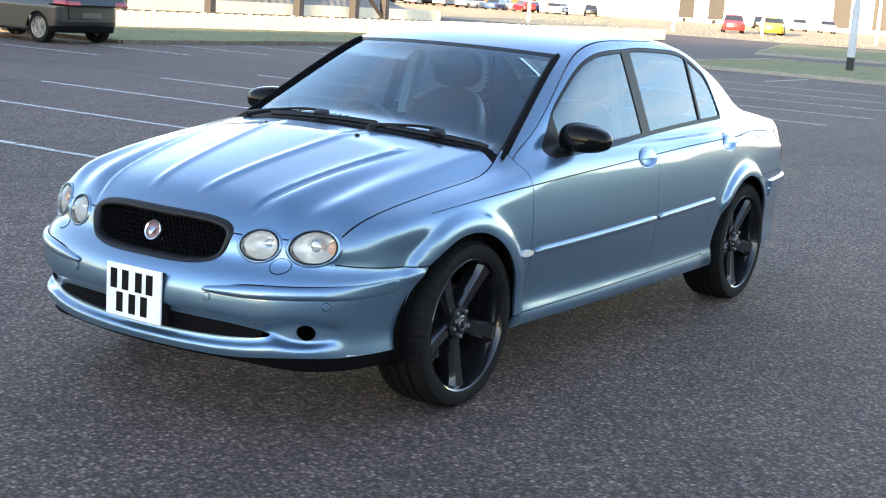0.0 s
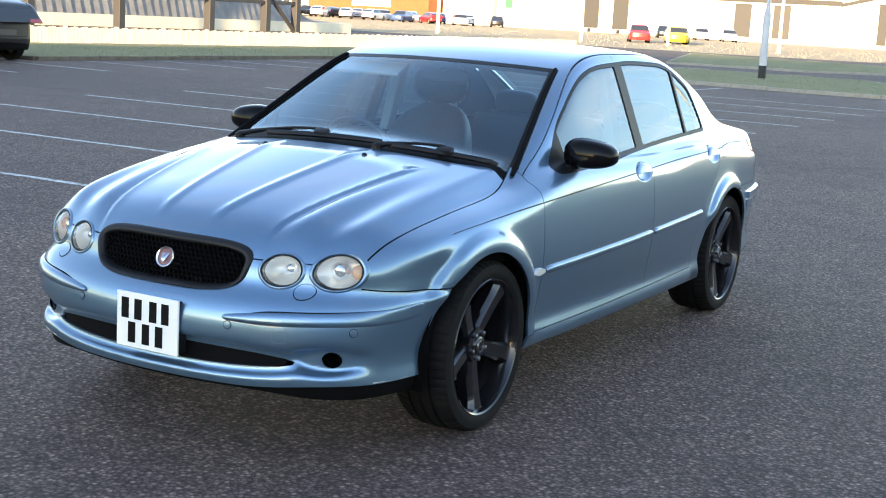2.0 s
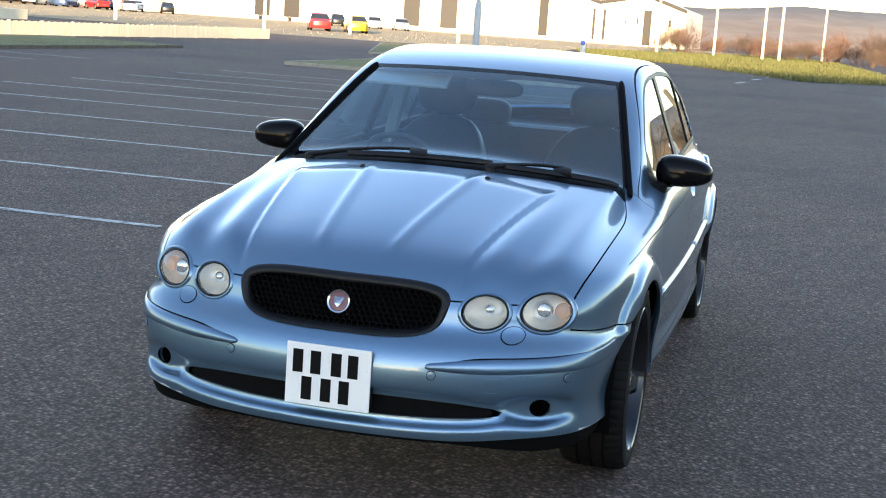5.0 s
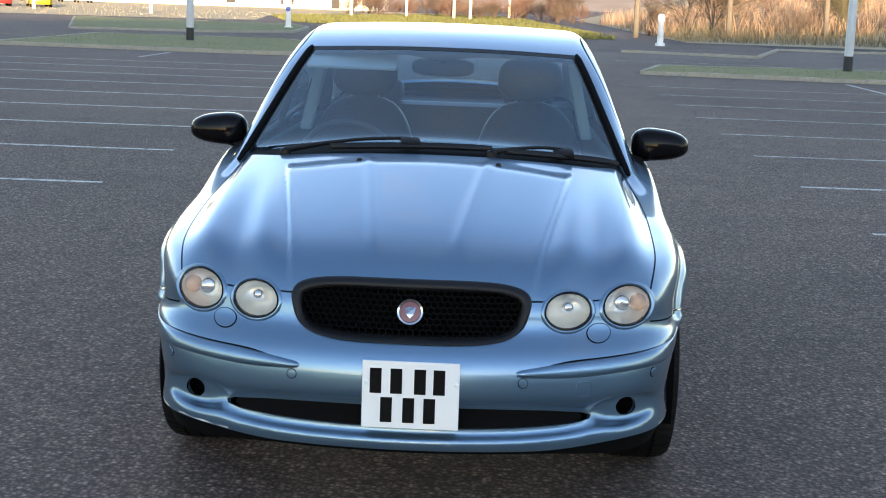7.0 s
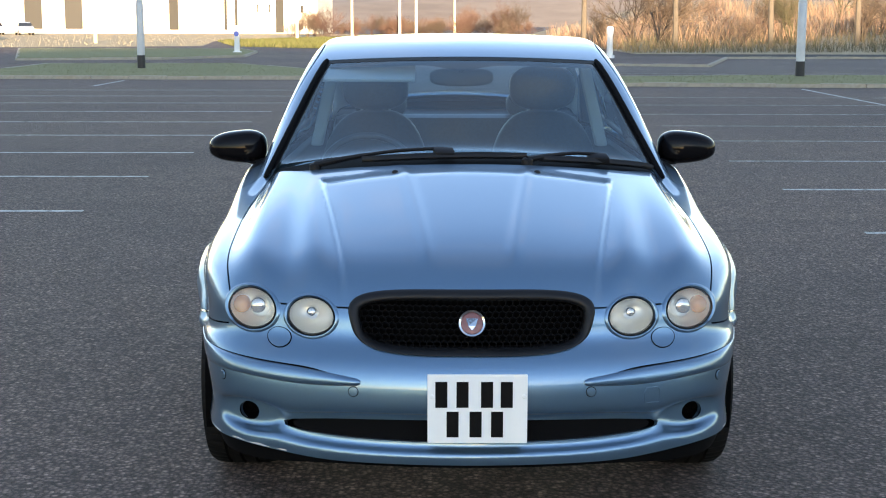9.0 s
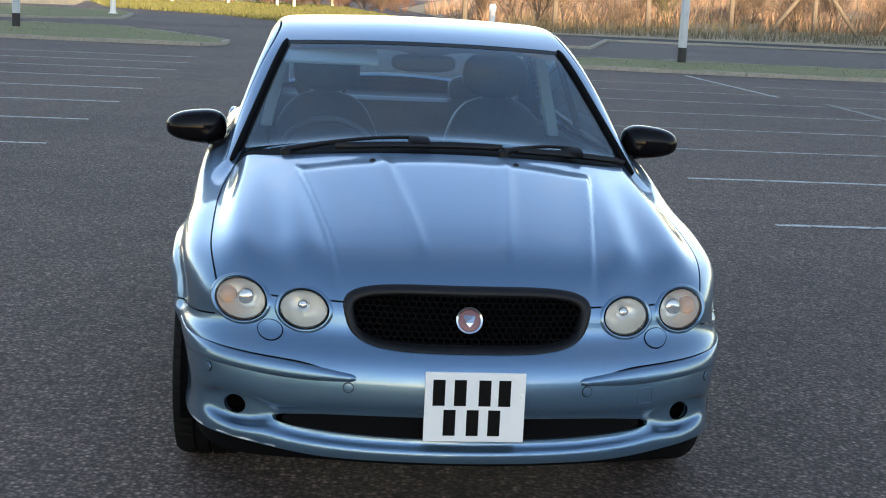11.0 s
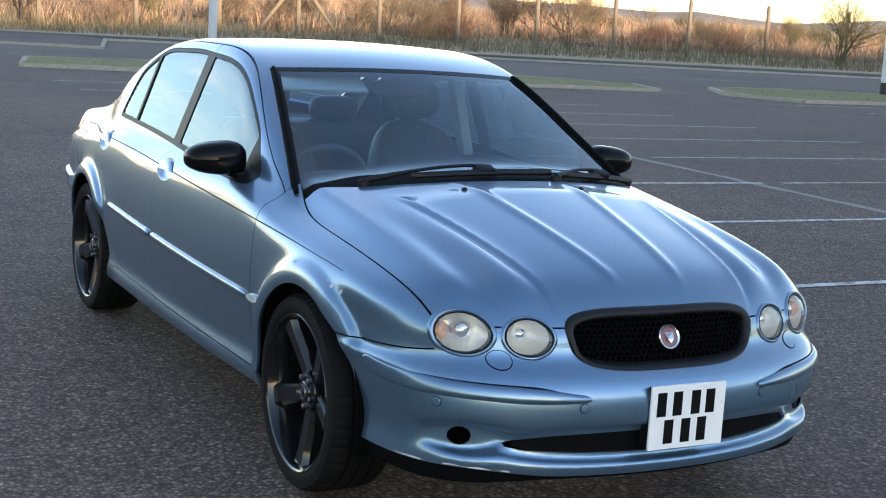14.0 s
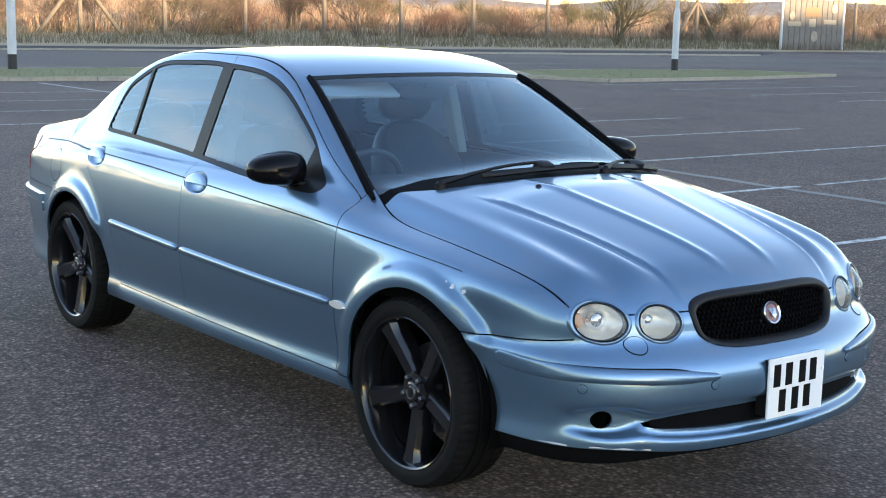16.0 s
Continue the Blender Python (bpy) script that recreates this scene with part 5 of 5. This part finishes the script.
def bare_shrub(seed, height, spread, stems, twig):
    rng = random.Random(seed)
    vs, fs = [], []

    def limb(p, d, ln, r, depth):
        steps = 3
        prev = None
        for i in range(steps + 1):
            rr = r * (1 - .55 * i / steps)
            a = d.orthogonal().normalized()
            b = d.cross(a).normalized()
            k = len(vs)
            vs.extend([tuple(p + rr * (math.cos(t) * a + math.sin(t) * b)) for t in (0, 2.094, 4.189)])
            if prev is not None:
                for j in range(3):
                    fs.append((prev + j, prev + (j + 1) % 3, k + (j + 1) % 3, k + j))
            prev = k
            if i < steps:
                p = p + d * (ln / steps)
                d = (d + Vector((rng.gauss(0, .16), rng.gauss(0, .16), rng.gauss(.05, .10)))).normalized()
                if depth > 0 and i > 0:
                    for _ in range(twig):
                        dd = (d + Vector((rng.gauss(0, .55), rng.gauss(0, .55), rng.gauss(.1, .35)))).normalized()
                        limb(p, dd, ln * rng.uniform(.45, .7), rr * .6, depth - 1)
        return

    for _ in range(stems):
        d = Vector((rng.gauss(0, spread), rng.gauss(0, spread), 1)).normalized()
        limb(Vector((rng.gauss(0, .12), rng.gauss(0, .12), -.05)), d, height * rng.uniform(.45, .62), height * .011, 3)
    return vs, fs


M["bark"] = speckled("brown_twigs", (.085, .060, .045), (.17, .12, .085), 8, .95, .6, .3, .02)
M["bark_red"] = speckled("reddish_twigs", (.11, .06, .045), (.20, .115, .085), 8, .95, .6, .3, .02)
M["bark_green"] = speckled("mossy_twigs", (.07, .065, .035), (.15, .13, .075), 8, .95, .6, .3, .02)


def shrub(kind, m_, x, y, z, scale, label, cat="bush"):
    o = tagged(new("bare_tree" if cat == "tree" else "bare_bush"), label, cat, "bare bushes on the bank")
    ob = new("crown", SHRUBS[kind][m_])
    ob.parent = o
    o.matrix_world = Matrix.Translation((x, y, z)) @ Matrix.Rotation(x * 7 + y * 3, 4, "Z") @ Matrix.Diagonal((scale, scale, scale, 1))


SHRUBS = []
for i, (h, sp, st, tw) in enumerate(((3.2, .45, 10, 3), (2.6, .55, 12, 3), (4.6, .42, 7, 3))):
    vs, fs = bare_shrub(50 + i, h, sp, st, tw)
    row = {}
    for nm in ("bark", "bark_red", "bark_green"):
        me = bpy.data.meshes.new("crown")
        me.from_pydata(vs, [], fs)
        me.materials.append(M[nm])
        row[nm] = me
    SHRUBS.append(row)
rng = random.Random(77)
for i in range(105):
    y = 8 + 1.13 * i + rng.uniform(-1.5, 1.5)
    x = rng.choice((-67.5, -68.5, -71, -76, -84, -95)) + rng.uniform(-2, .8)
    if y > 62 and y < 75:
        x -= 6
    m_ = rng.choice(("bark", "bark", "bark_red", "bark_green"))
    shrub(rng.choice((0, 0, 1, 1, 2)), m_, x, y, bank_height(x, y) - .05, rng.uniform(.5, 1.05), {"bark": "bare brown winter bush with fine twigs", "bark_red": "bare reddish winter bush with fine twigs", "bark_green": "bare greenish winter bush with fine twigs"}[m_])
shrub(2, "bark_green", -64.5, 65.3, .15, 1.2, "bare greenish multi-stemmed tree on the verge", "tree")
shrub(0, "bark_green", -64.2, 65.0, .15, 1.35, "bare greenish winter bush under the tree")
shrub(1, "bark", -66.5, 57.5, .25, 1.3, "bare brown winter bush with fine twigs")
shrub(0, "bark", -66.8, 45.0, .25, 1.3, "bare brown winter bush with fine twigs")
shrub(1, "bark", -66.5, 33.5, .25, 1.25, "bare brown winter bush with fine twigs")

# ---- white wall, shed and halls to the side ----
M["cream"] = speckled("cream_render", (.74, .64, .46), (.82, .73, .55), 3, .85, .4, .2, .01)
M["white_clad"] = speckled("white_cladding", (.78, .72, .58), (.84, .79, .66), 2, .6, .2, .1, .01)
M["clad_grey"] = speckled("grey_corrugated", (.26, .26, .27), (.36, .36, .36), 3, .6, .4, .2, .01, .2)
M["steel_dark"] = mat("dark_steel_frame", (.035, .032, .03), .6)
M["brick"] = speckled("orange_brick", (.20, .068, .024), (.27, .095, .034), 6, .9, .8, .3, .01)
M["pane_brown"] = mat("brown_glazing", (.030, .027, .025), .4)
M["fascia"] = mat("grey_fascia", (.035, .033, .03), .7)
M["dark_glass"] = mat("dark_window", (.03, .035, .04), .12)

wall = tagged(new("low_fence"), "low white slatted fence in the sun", "fence")
for i in range(19):
    x = -18.5 - 2.05 * i
    bm = bmesh.new()
    box(bm, (x - 2.0, -25.14, .03), (x, -25.10, .14))
    box(bm, (x - 2.0, -25.14, .36), (x, -25.10, .45))
    for k in range(15):
        xa = x - .03 - .135 * k
        box(bm, (xa - .112, -25.10, .02), (xa, -25.075, .485 + .015 * ((k * 7) % 3)))
    part("slat_panel", bm, M["cream"], wall)
    bm = bmesh.new()
    box(bm, (x - .03, -25.17, 0), (x + .07, -25.07, .53), .01)
    part("fence_post", bm, M["cream"], wall)

shed = tagged(new("steel_shed"), "grey corrugated shed behind a dark steel frame", "building")
bm = bmesh.new()
n = 180
pv = []
for i in range(n + 1):
    x = -8 - 52 * i / n
    d = .06 if i % 2 else 0
    top = 5 if x > -48 else max(.5, 5 - (-48 - x) * .42)
    pv.append((bm.verts.new((x, -41 + d, .5)), bm.verts.new((x, -42.2 + d, max(.6, top)))))
for a, b in zip(pv, pv[1:]):
    bm.faces.new((a[0], b[0], b[1], a[1]))
bmesh.ops.solidify(bm, geom=bm.faces[:], thickness=.1)
part("corrugated_wall", bm, M["clad_grey"], shed)
bm = bmesh.new()
box(bm, (-61, -41.6, 0), (-8, -40.9, .55), .02)
part("plinth", bm, M["cream"], shed)
for x in (-20.8, -26.2, -31.6, -36.5, -42.2, -46.3, -48.7):
    bm = bmesh.new()
    box(bm, (x - .17, -36.2, 0), (x + .17, -35.85, 6.0), .02)
    part("steel_column", bm, M["steel_dark"], shed)
for z in (1.42, 4.6):
    bm = bmesh.new()
    box(bm, (-49, -36.12, z), (-14, -35.95, z + .17), .01)
    part("steel_beam", bm, M["steel_dark"], shed)
for a, b in (((-42.2, 1.5), (-39.5, 4.6)), ((-36.5, 4.6), (-39.5, 1.5)), ((-46.3, 2.0), (-48.7, .1)), ((-31.6, 1.5), (-29, 4.6)), ((-26.2, 1.5), (-23.6, 4.6)), ((-46.3, 1.5), (-44, 4.6)), ((-31.6, .2), (-29.0, 1.4))):
    bm = bmesh.new()
    tube(bm, [(a[0], -36.02, a[1]), (b[0], -36.02, b[1])], .10, 8)
    part("steel_brace", bm, M["plate_white"] if a[1] > 1.4 and b[1] > 3 or a[1] > 4 else M["steel_dark"], shed)


def hall(name, label, x, y0, y1, z, depth, m_, fascia=.25, openings=(), gables=None):
    k = 1.7
    up = lambda v: max(0, 1.5 + (v - 1.5) * k)
    side = lambda v: 2.3 + (v - 2.3) * k
    x, y0, y1, z, fascia = 5.8 + (x - 5.8) * k, side(y0), side(y1), up(z), fascia * k
    openings = [(side(a), side(b), up(c), up(d), mm) for a, b, c, d, mm in openings]
    gables = [(side(a), up(b)) for a, b in gables] if gables else None
    o = tagged(new(name), label, "building")
    prof = gables or [(y0, z), (y1, z)]
    bm = bmesh.new()
    cols = [((bm.verts.new((x, y, 0)), bm.verts.new((x, y, zz)), bm.verts.new((x - depth, y, zz)), bm.verts.new((x - depth, y, 0)))) for y, zz in prof]
    for a, b in zip(cols, cols[1:]):
        for k in range(3):
            bm.faces.new((a[k], b[k], b[k + 1], a[k + 1]))
    bm.faces.new(cols[0])
    bm.faces.new(cols[-1][::-1])
    part("hall_wall", bm, m_, o)
    for (ya, za), (yb, zb) in zip(prof, prof[1:]):
        bm = bmesh.new()
        vs = [bm.verts.new((x + dx, y, zz + dz)) for y, zz in ((ya, za), (yb, zb)) for dx, dz in ((-.02, -fascia * .6), (.35, -fascia * .6), (.35, fascia * .4), (-.02, fascia * .4))]
        for k in range(4):
            bm.faces.new((vs[k], vs[(k + 1) % 4], vs[4 + (k + 1) % 4], vs[4 + k]))
        bm.faces.new(vs[:4])
        bm.faces.new(vs[4:][::-1])
        part("roof_edge", bm, M["fascia"], o)
    for ya, yb, za, zb, mm in openings:
        bm = bmesh.new()
        box(bm, (x - .05, ya, za), (x + .06, yb, zb), .01)
        part("glazed_strip", bm, mm, o)
        bm = bmesh.new()
        box(bm, (x - .02, ya - .06, zb), (x + .10, yb + .06, zb + .06))
        part("window_head", bm, M["fascia"], o)
    return o


hall("long_hall", "long white clad warehouse in low sunlight", -100, -52, -22.6, 3.9, 25, M["white_clad"], .38,
     [(y, y + 1.35, .95, 3.5, M["pane_brown"]) for y in (-43.8, -41.2, -30.9, -27.8)] + [(-43.4, -43.1, .2, .9, M["dark_glass"]), (-40.8, -40.5, .2, .9, M["dark_glass"]), (-49.5, -47.6, 1.3, 2.0, M["clad_grey"]), (-51.2, -50.5, 2.2, 3.1, mat("green_panel", (.02, .16, .07), .5))])
hall("gabled_hall", "white warehouse with two low gables", -99, 0, 0, 0, 25, M["white_clad"], .26,
     [(-19.6, -18.9, .9, 3.9, M["fascia"]), (-15.4, -15.2, .9, 3.2, M["fascia"]), (-14.6, -14.4, .9, 3.2, M["fascia"]), (-11.5, -10.9, .7, 3.3, M["fascia"]), (-12.9, -12.8, 2.2, 2.8, M["dark_glass"]), (-12.0, -11.9, 2.2, 2.8, M["dark_glass"]), (-9.6, -9.4, 2.2, 2.7, M["dark_glass"])],
     [(-22.4, 3.75), (-18.4, 4.75), (-14.9, 3.75), (-11.3, 4.45), (-8.3, 3.45)])
hall("brick_store", "orange brick retail store with dark doors", -96, -69, -56.5, 3.6, 20, M["brick"], .2,
     [(-66, -63.5, .1, 1.1, M["dark_glass"]), (-61, -59, .1, 1.1, M["dark_glass"]), (-64.3, -60.3, 1.7, 2.9, M["white_clad"])])
hall("pale_store", "pale rendered retail block", -97, -90, -69.4, 4.2, 20, M["cream"], .2, [(-74.5, -73.8, 1.6, 2.6, M["dark_glass"]), (-72.5, -71.8, 1.6, 2.6, M["dark_glass"])])
hall("white_store", "white retail unit between the stores", -98, -56.2, -52.3, 4.0, 20, M["white_clad"], .2)
hall("red_house", "small red brick house with a gable", -170, -20, -14, 4, 8, mat("red_brick", (.40, .12, .07), .9), .2, [(-18.5, -17.8, .8, 2.2, M["dark_glass"]), (-16.6, -15.9, .8, 2.2, M["dark_glass"])], [(-20, 3.0), (-17, 4.6), (-14, 3.0)])
for y, h, x in ((-12.0, 5.5, -110), (-8.0, 6, -120), (-3.5, 7, -115), (-2.0, 7, -112), (1.5, 6, -130), (-24, 6, -90), (-33, 6.2, -92), (-37, 6, -85), (-46, 6, -80)):
    o = tagged(new("distant_pole"), "thin pale pole standing far off", "pole", "distant poles")
    bm = bmesh.new()
    tube(bm, [(0, 0, 0), (0, 0, h)], [.13, .09], 8)
    part("shaft", bm, M["cream"], o, smooth=True)
    o.matrix_world = Matrix.Translation((x, y, 0))

# unseen block added behind the camera; its plan sets the car park's shade edge
shade_block = tagged(new("shade_block"), "unseen plain grey block added to shade the car park", "building")
bm = bmesh.new()
plan = [(216, 19), (180, 15), (158, 27), (168, 41), (146, 81), (144, 300), (175, 300), (250, 60)]
low, high = [bm.verts.new((x, y, 0)) for x, y in plan], [bm.verts.new((x, y, 24.6)) for x, y in plan]
for k in range(8):
    bm.faces.new((low[k], low[(k + 1) % 8], high[(k + 1) % 8], high[k]))
bm.faces.new(high)
part("shade_block_wall", bm, M["clad_grey"], shade_block)

# far hills and woods
bm = bmesh.new()
rows = []
for j in range(90):
    a = radians(100 + 160 * j / 89)
    h = 11 + 5 * noise.noise((j * .11, 0, 5)) + 3 * noise.noise((j * .5, 2, 5)) + 8 * (1 - abs(j - 60) / 60)
    rows.append([bm.verts.new((620 * math.cos(a) * k, 620 * math.sin(a) * k, z)) for k, z in ((.8, -1), (.9, h * .5), (1.0, max(4, h)), (1.1, -1))])
for a, b in zip(rows, rows[1:]):
    for k in range(3):
        bm.faces.new((a[k], a[k + 1], b[k + 1], b[k]))
FIELD = ((-76.4, -12.3), (-70, -6), (-53, .7), (-60, 6), (-130, 3), (-160, -2), (-99, -17))
DRY = ((-172, -150), (-172, -14), (-163, -3), (-99, -17.2), (-78, -14.5), (-73, -23), (-68, -60), (-80, -150))
M["hill"] = speckled("hazy_hill", (.20, .15, .12), (.32, .25, .20), .06, 1.0, .01, .1, .1)
tagged(part("backdrop_hills", bm, M["hill"], None, smooth=True), "hazy low hills on the horizon", "hills", kind="structure")
for nm, pts, m_, lab in (("lit_field", FIELD, "grass", "sunlit grass field beyond the road"),
                         ("dry_field", DRY, "dry", "pale dry grass in front of the halls")):
    bm = bmesh.new()
    bm.faces.new([bm.verts.new((x, y, .012)) for x, y in pts])
    bm.normal_update()
    tagged(part(nm, bm, M[m_], None), lab, "field", kind="structure")
for i in range(70):
    y = -17 + 26 * rng.random()
    x = -118 - 50 * rng.random()
    m_ = rng.choice(("bark", "bark_red", "bark_red"))
    shrub(rng.choice((0, 1, 1)), m_, x, y, .0, rng.uniform(.5, .95), {"bark": "bare brown winter bush with fine twigs", "bark_red": "bare reddish winter bush with fine twigs"}[m_])


def field_spot(rng):
    x, y = -53 - 95 * rng.random() ** 1.5, rng.uniform(-17, 6)
    return (x, y, .01) if inside(FIELD, x, y) else None


blades("field_grass", 60000, field_spot, (.08, .24), (.03, .06), M["blade"], "sunlit yellow-green rough grass", 41, "grass")

def dry_spot(rng):
    x, y = -68 - 104 * rng.random(), rng.uniform(-150, -3)
    return (x, y, .01) if inside(DRY, x, y) else None


blades("pale_grass", 40000, dry_spot, (.04, .12), (.010, .022), M["pale_blade"], "pale dry sunlit grass before the halls", 43, "dry grass")

# ---- other cars ----
def small_car(x, y, z):
    """A plain five-door hatchback form, nose to +x, wheels at x = +-1.3."""
    ya = np.abs(y)
    lowr = smax(smax(ya - (.88 - .25 * np.maximum(z - .75, 0) - .30 * np.maximum(np.abs(x) - 1.4, 0) ** 2), np.abs(x - .06) - (2.04 - .16 * y * y - .30 * np.maximum(z - .80, 0) - .25 * np.maximum(.45 - z, 0)), .32), z - (.98 - .10 * np.maximum(x - .7, 0) - .06 * y * y), .12)
    lowr = smax(lowr, .22 - z, .08)
    cab = smax(smax(z - (1.46 - .05 * y * y - .10 * np.maximum(-x - .3, 0) ** 2 - .06 * np.maximum(x, 0)), ya - (.80 - .36 * (z - .95)), .10), smax(x * .55 + z - 1.62, -x * .85 + z * .42 - 2.16, .06), .10)
    cab = smax(cab, .8 - z, .02)
    return smin(lowr, cab, .05)


SC_P, SC_Q, SC_N = net(small_car, (-2.2, -.96, .15), (2.2, .98, 1.55), .035)
hub_ok = lambda x, y, z: np.maximum(.33 - np.sqrt((x - 1.3) ** 2 + (z - .31) ** 2), .33 - np.sqrt((x + 1.3) ** 2 + (z - .31) ** 2))
pane = lambda x, y, z: np.maximum(np.maximum(z - 1.36, .99 - z), np.maximum(np.abs(x + .12) - (1.50 - .75 * (z - .99)), np.abs(np.abs(x - .15 + .05) - .0) * -1 + .045))
valance = lambda x, y, z: np.maximum(z - .40 + .05 * np.abs(y), x + 1.55)
hatch_pane = lambda x, y, z: np.maximum(np.maximum(1.08 - z, z - 1.38), np.maximum(x + 1.45, np.abs(y) - .62))
sc_body = clip(SC_P, SC_N, SC_Q, [hub_ok, lambda x, y, z: -pane(x, y, z), lambda x, y, z: -valance(x, y, z), lambda x, y, z: -hatch_pane(x, y, z)])
sc_valance = clip(SC_P - SC_N * .01, SC_N, SC_Q, [hub_ok, valance])
sc_screen = clip(SC_P - SC_N * .006, SC_N, SC_Q, [hatch_pane])
sc_shut = clip(SC_P + SC_N * .003, SC_N, SC_Q, [lambda x, y, z: np.maximum(x + 1.6, np.abs(np.maximum(np.abs(y) - .60, .52 - z)) - .006)])
sc_plate = clip(SC_P + SC_N * .006, SC_N, SC_Q, [lambda x, y, z: np.maximum(x + 1.6, np.maximum(np.abs(y) - .26, np.abs(z - .60) - .055))])
sc_glass = clip(SC_P, SC_N, SC_Q, [pane])
sc_lamp, sc_lamp2 = [clip(SC_P + SC_N * .006, SC_N, SC_Q, [lambda x, y, z: np.maximum(np.maximum(x + 1.74, np.abs(z - .84 - .05 * (x + 1.9)) - .055), .47 - y * sg)]) for sg in (1, -1)]
SC_MESH = {}
M["plate_yellow"] = mat("plate_dim", (.06, .055, .05), .5)


def sc_mesh(name, data, material):
    key = (id(data), material.name)
    if key not in SC_MESH:
        p, nn, fs = data
        me = bpy.data.meshes.new(name)
        me.from_pydata([tuple(v) for v in p], [], fs)
        me.polygons.foreach_set("use_smooth", [True] * len(me.polygons))
        me.normals_split_custom_set_from_vertices([tuple(v) for v in nn])
        me.materials.append(material)
        SC_MESH[key] = me
    return SC_MESH[key]


bm = bmesh.new()
lathe(bm, [(.20, -.09), (.30, -.10), (.315, -.07), (.315, .07), (.30, .10), (.222, .095)], 28)
sc_tyre = bpy.data.meshes.new("tyre")
bm.to_mesh(sc_tyre)
bm.free()
sc_tyre.materials.append(M["rubber"])
bm = bmesh.new()
lathe(bm, [(.222, .095), (.212, .09), (.205, .04), (.17, .02), (.06, .03), (.05, .075), (.001, .08)], 28)
for k in range(10):
    a = 2 * math.pi * (k // 2) / 5 + (.22 if k % 2 else -.22)
    tube(bm, [(.03 * math.cos(a), .075, .03 * math.sin(a)), (.205 * math.cos(a), .088, .205 * math.sin(a))], .011, 6)
sc_rim = bpy.data.meshes.new("rim")
bm.to_mesh(sc_rim)
bm.free()
sc_rim.materials.append(mat("pale_alloy", (.30, .28, .25), .45, .7))


def parked_car(x, y, turn, paint, label, group="cars parked far off"):
    o = tagged(new("parked_car"), label, "car", group)
    for nm, data, m_ in (("body", sc_body, paint), ("glazing", sc_glass, M["dark_glass"]), ("tail_light", sc_lamp, M["red"]), ("tail_light", sc_lamp2, M["red"]), ("valance", sc_valance, M["black_matt"]), ("rear_screen", sc_screen, M["dark_glass"]), ("shut_line", sc_shut, M["gap"]), ("blank_plate", sc_plate, M["plate_yellow"])):
        ob = new(nm, sc_mesh(nm, data, m_))
        ob.parent = o
    for wx in (1.3, -1.3):
        for sgn in (1, -1):
            w = new("wheel")
            w.parent = o
            w.matrix_local = Matrix.Translation((wx, sgn * .74, .315)) @ (Matrix.Identity(4) if sgn > 0 else Matrix.Rotation(math.pi, 4, "Z"))
            for nm, me in (("tyre", sc_tyre), ("rim", sc_rim)):
                ob = new(nm, me)
                ob.parent = w
    o.matrix_world = Matrix.Translation((x, y, 0)) @ Matrix.Rotation(radians(turn), 4, "Z")
    return o


P = {}
for nm, c in (("grey", (.03, .033, .036)), ("white", (.75, .75, .74)), ("silver", (.45, .46, .48)), ("red", (.40, .03, .03)), ("blue", (.04, .08, .18)), ("yellow", (.65, .45, .03)), ("black", (.012, .012, .014)), ("charcoal", (.012, .013, .015))):
    P[nm] = mat(nm + "_car_paint", c, .35, .2, .5, .5)
hatch = parked_car(-14.25, -20.4, -90, P["charcoal"], "dark grey five-door hatchback parked nose to the verge", "hatchback")
rng = random.Random(12)
for i in range(18):
    nm = rng.choice(("white", "silver", "white", "blue", "red", "black", "silver"))
    parked_car(-146 - 6.0 * (i % 2), -115 + 2.15 * i, -150 + rng.choice((0, 180)) + rng.uniform(-25, 25), P[nm], nm + " car parked before the stores")
for x, y, nm in ((-150, -55, "black"), (-152, -51, "silver"), (-150, -47, "silver"), (-100, -38.5, "red"), (-102, -36, "yellow"), (-108, -38, "black")):
    parked_car(x, y, 25, P[nm], nm + " car parked along the road")
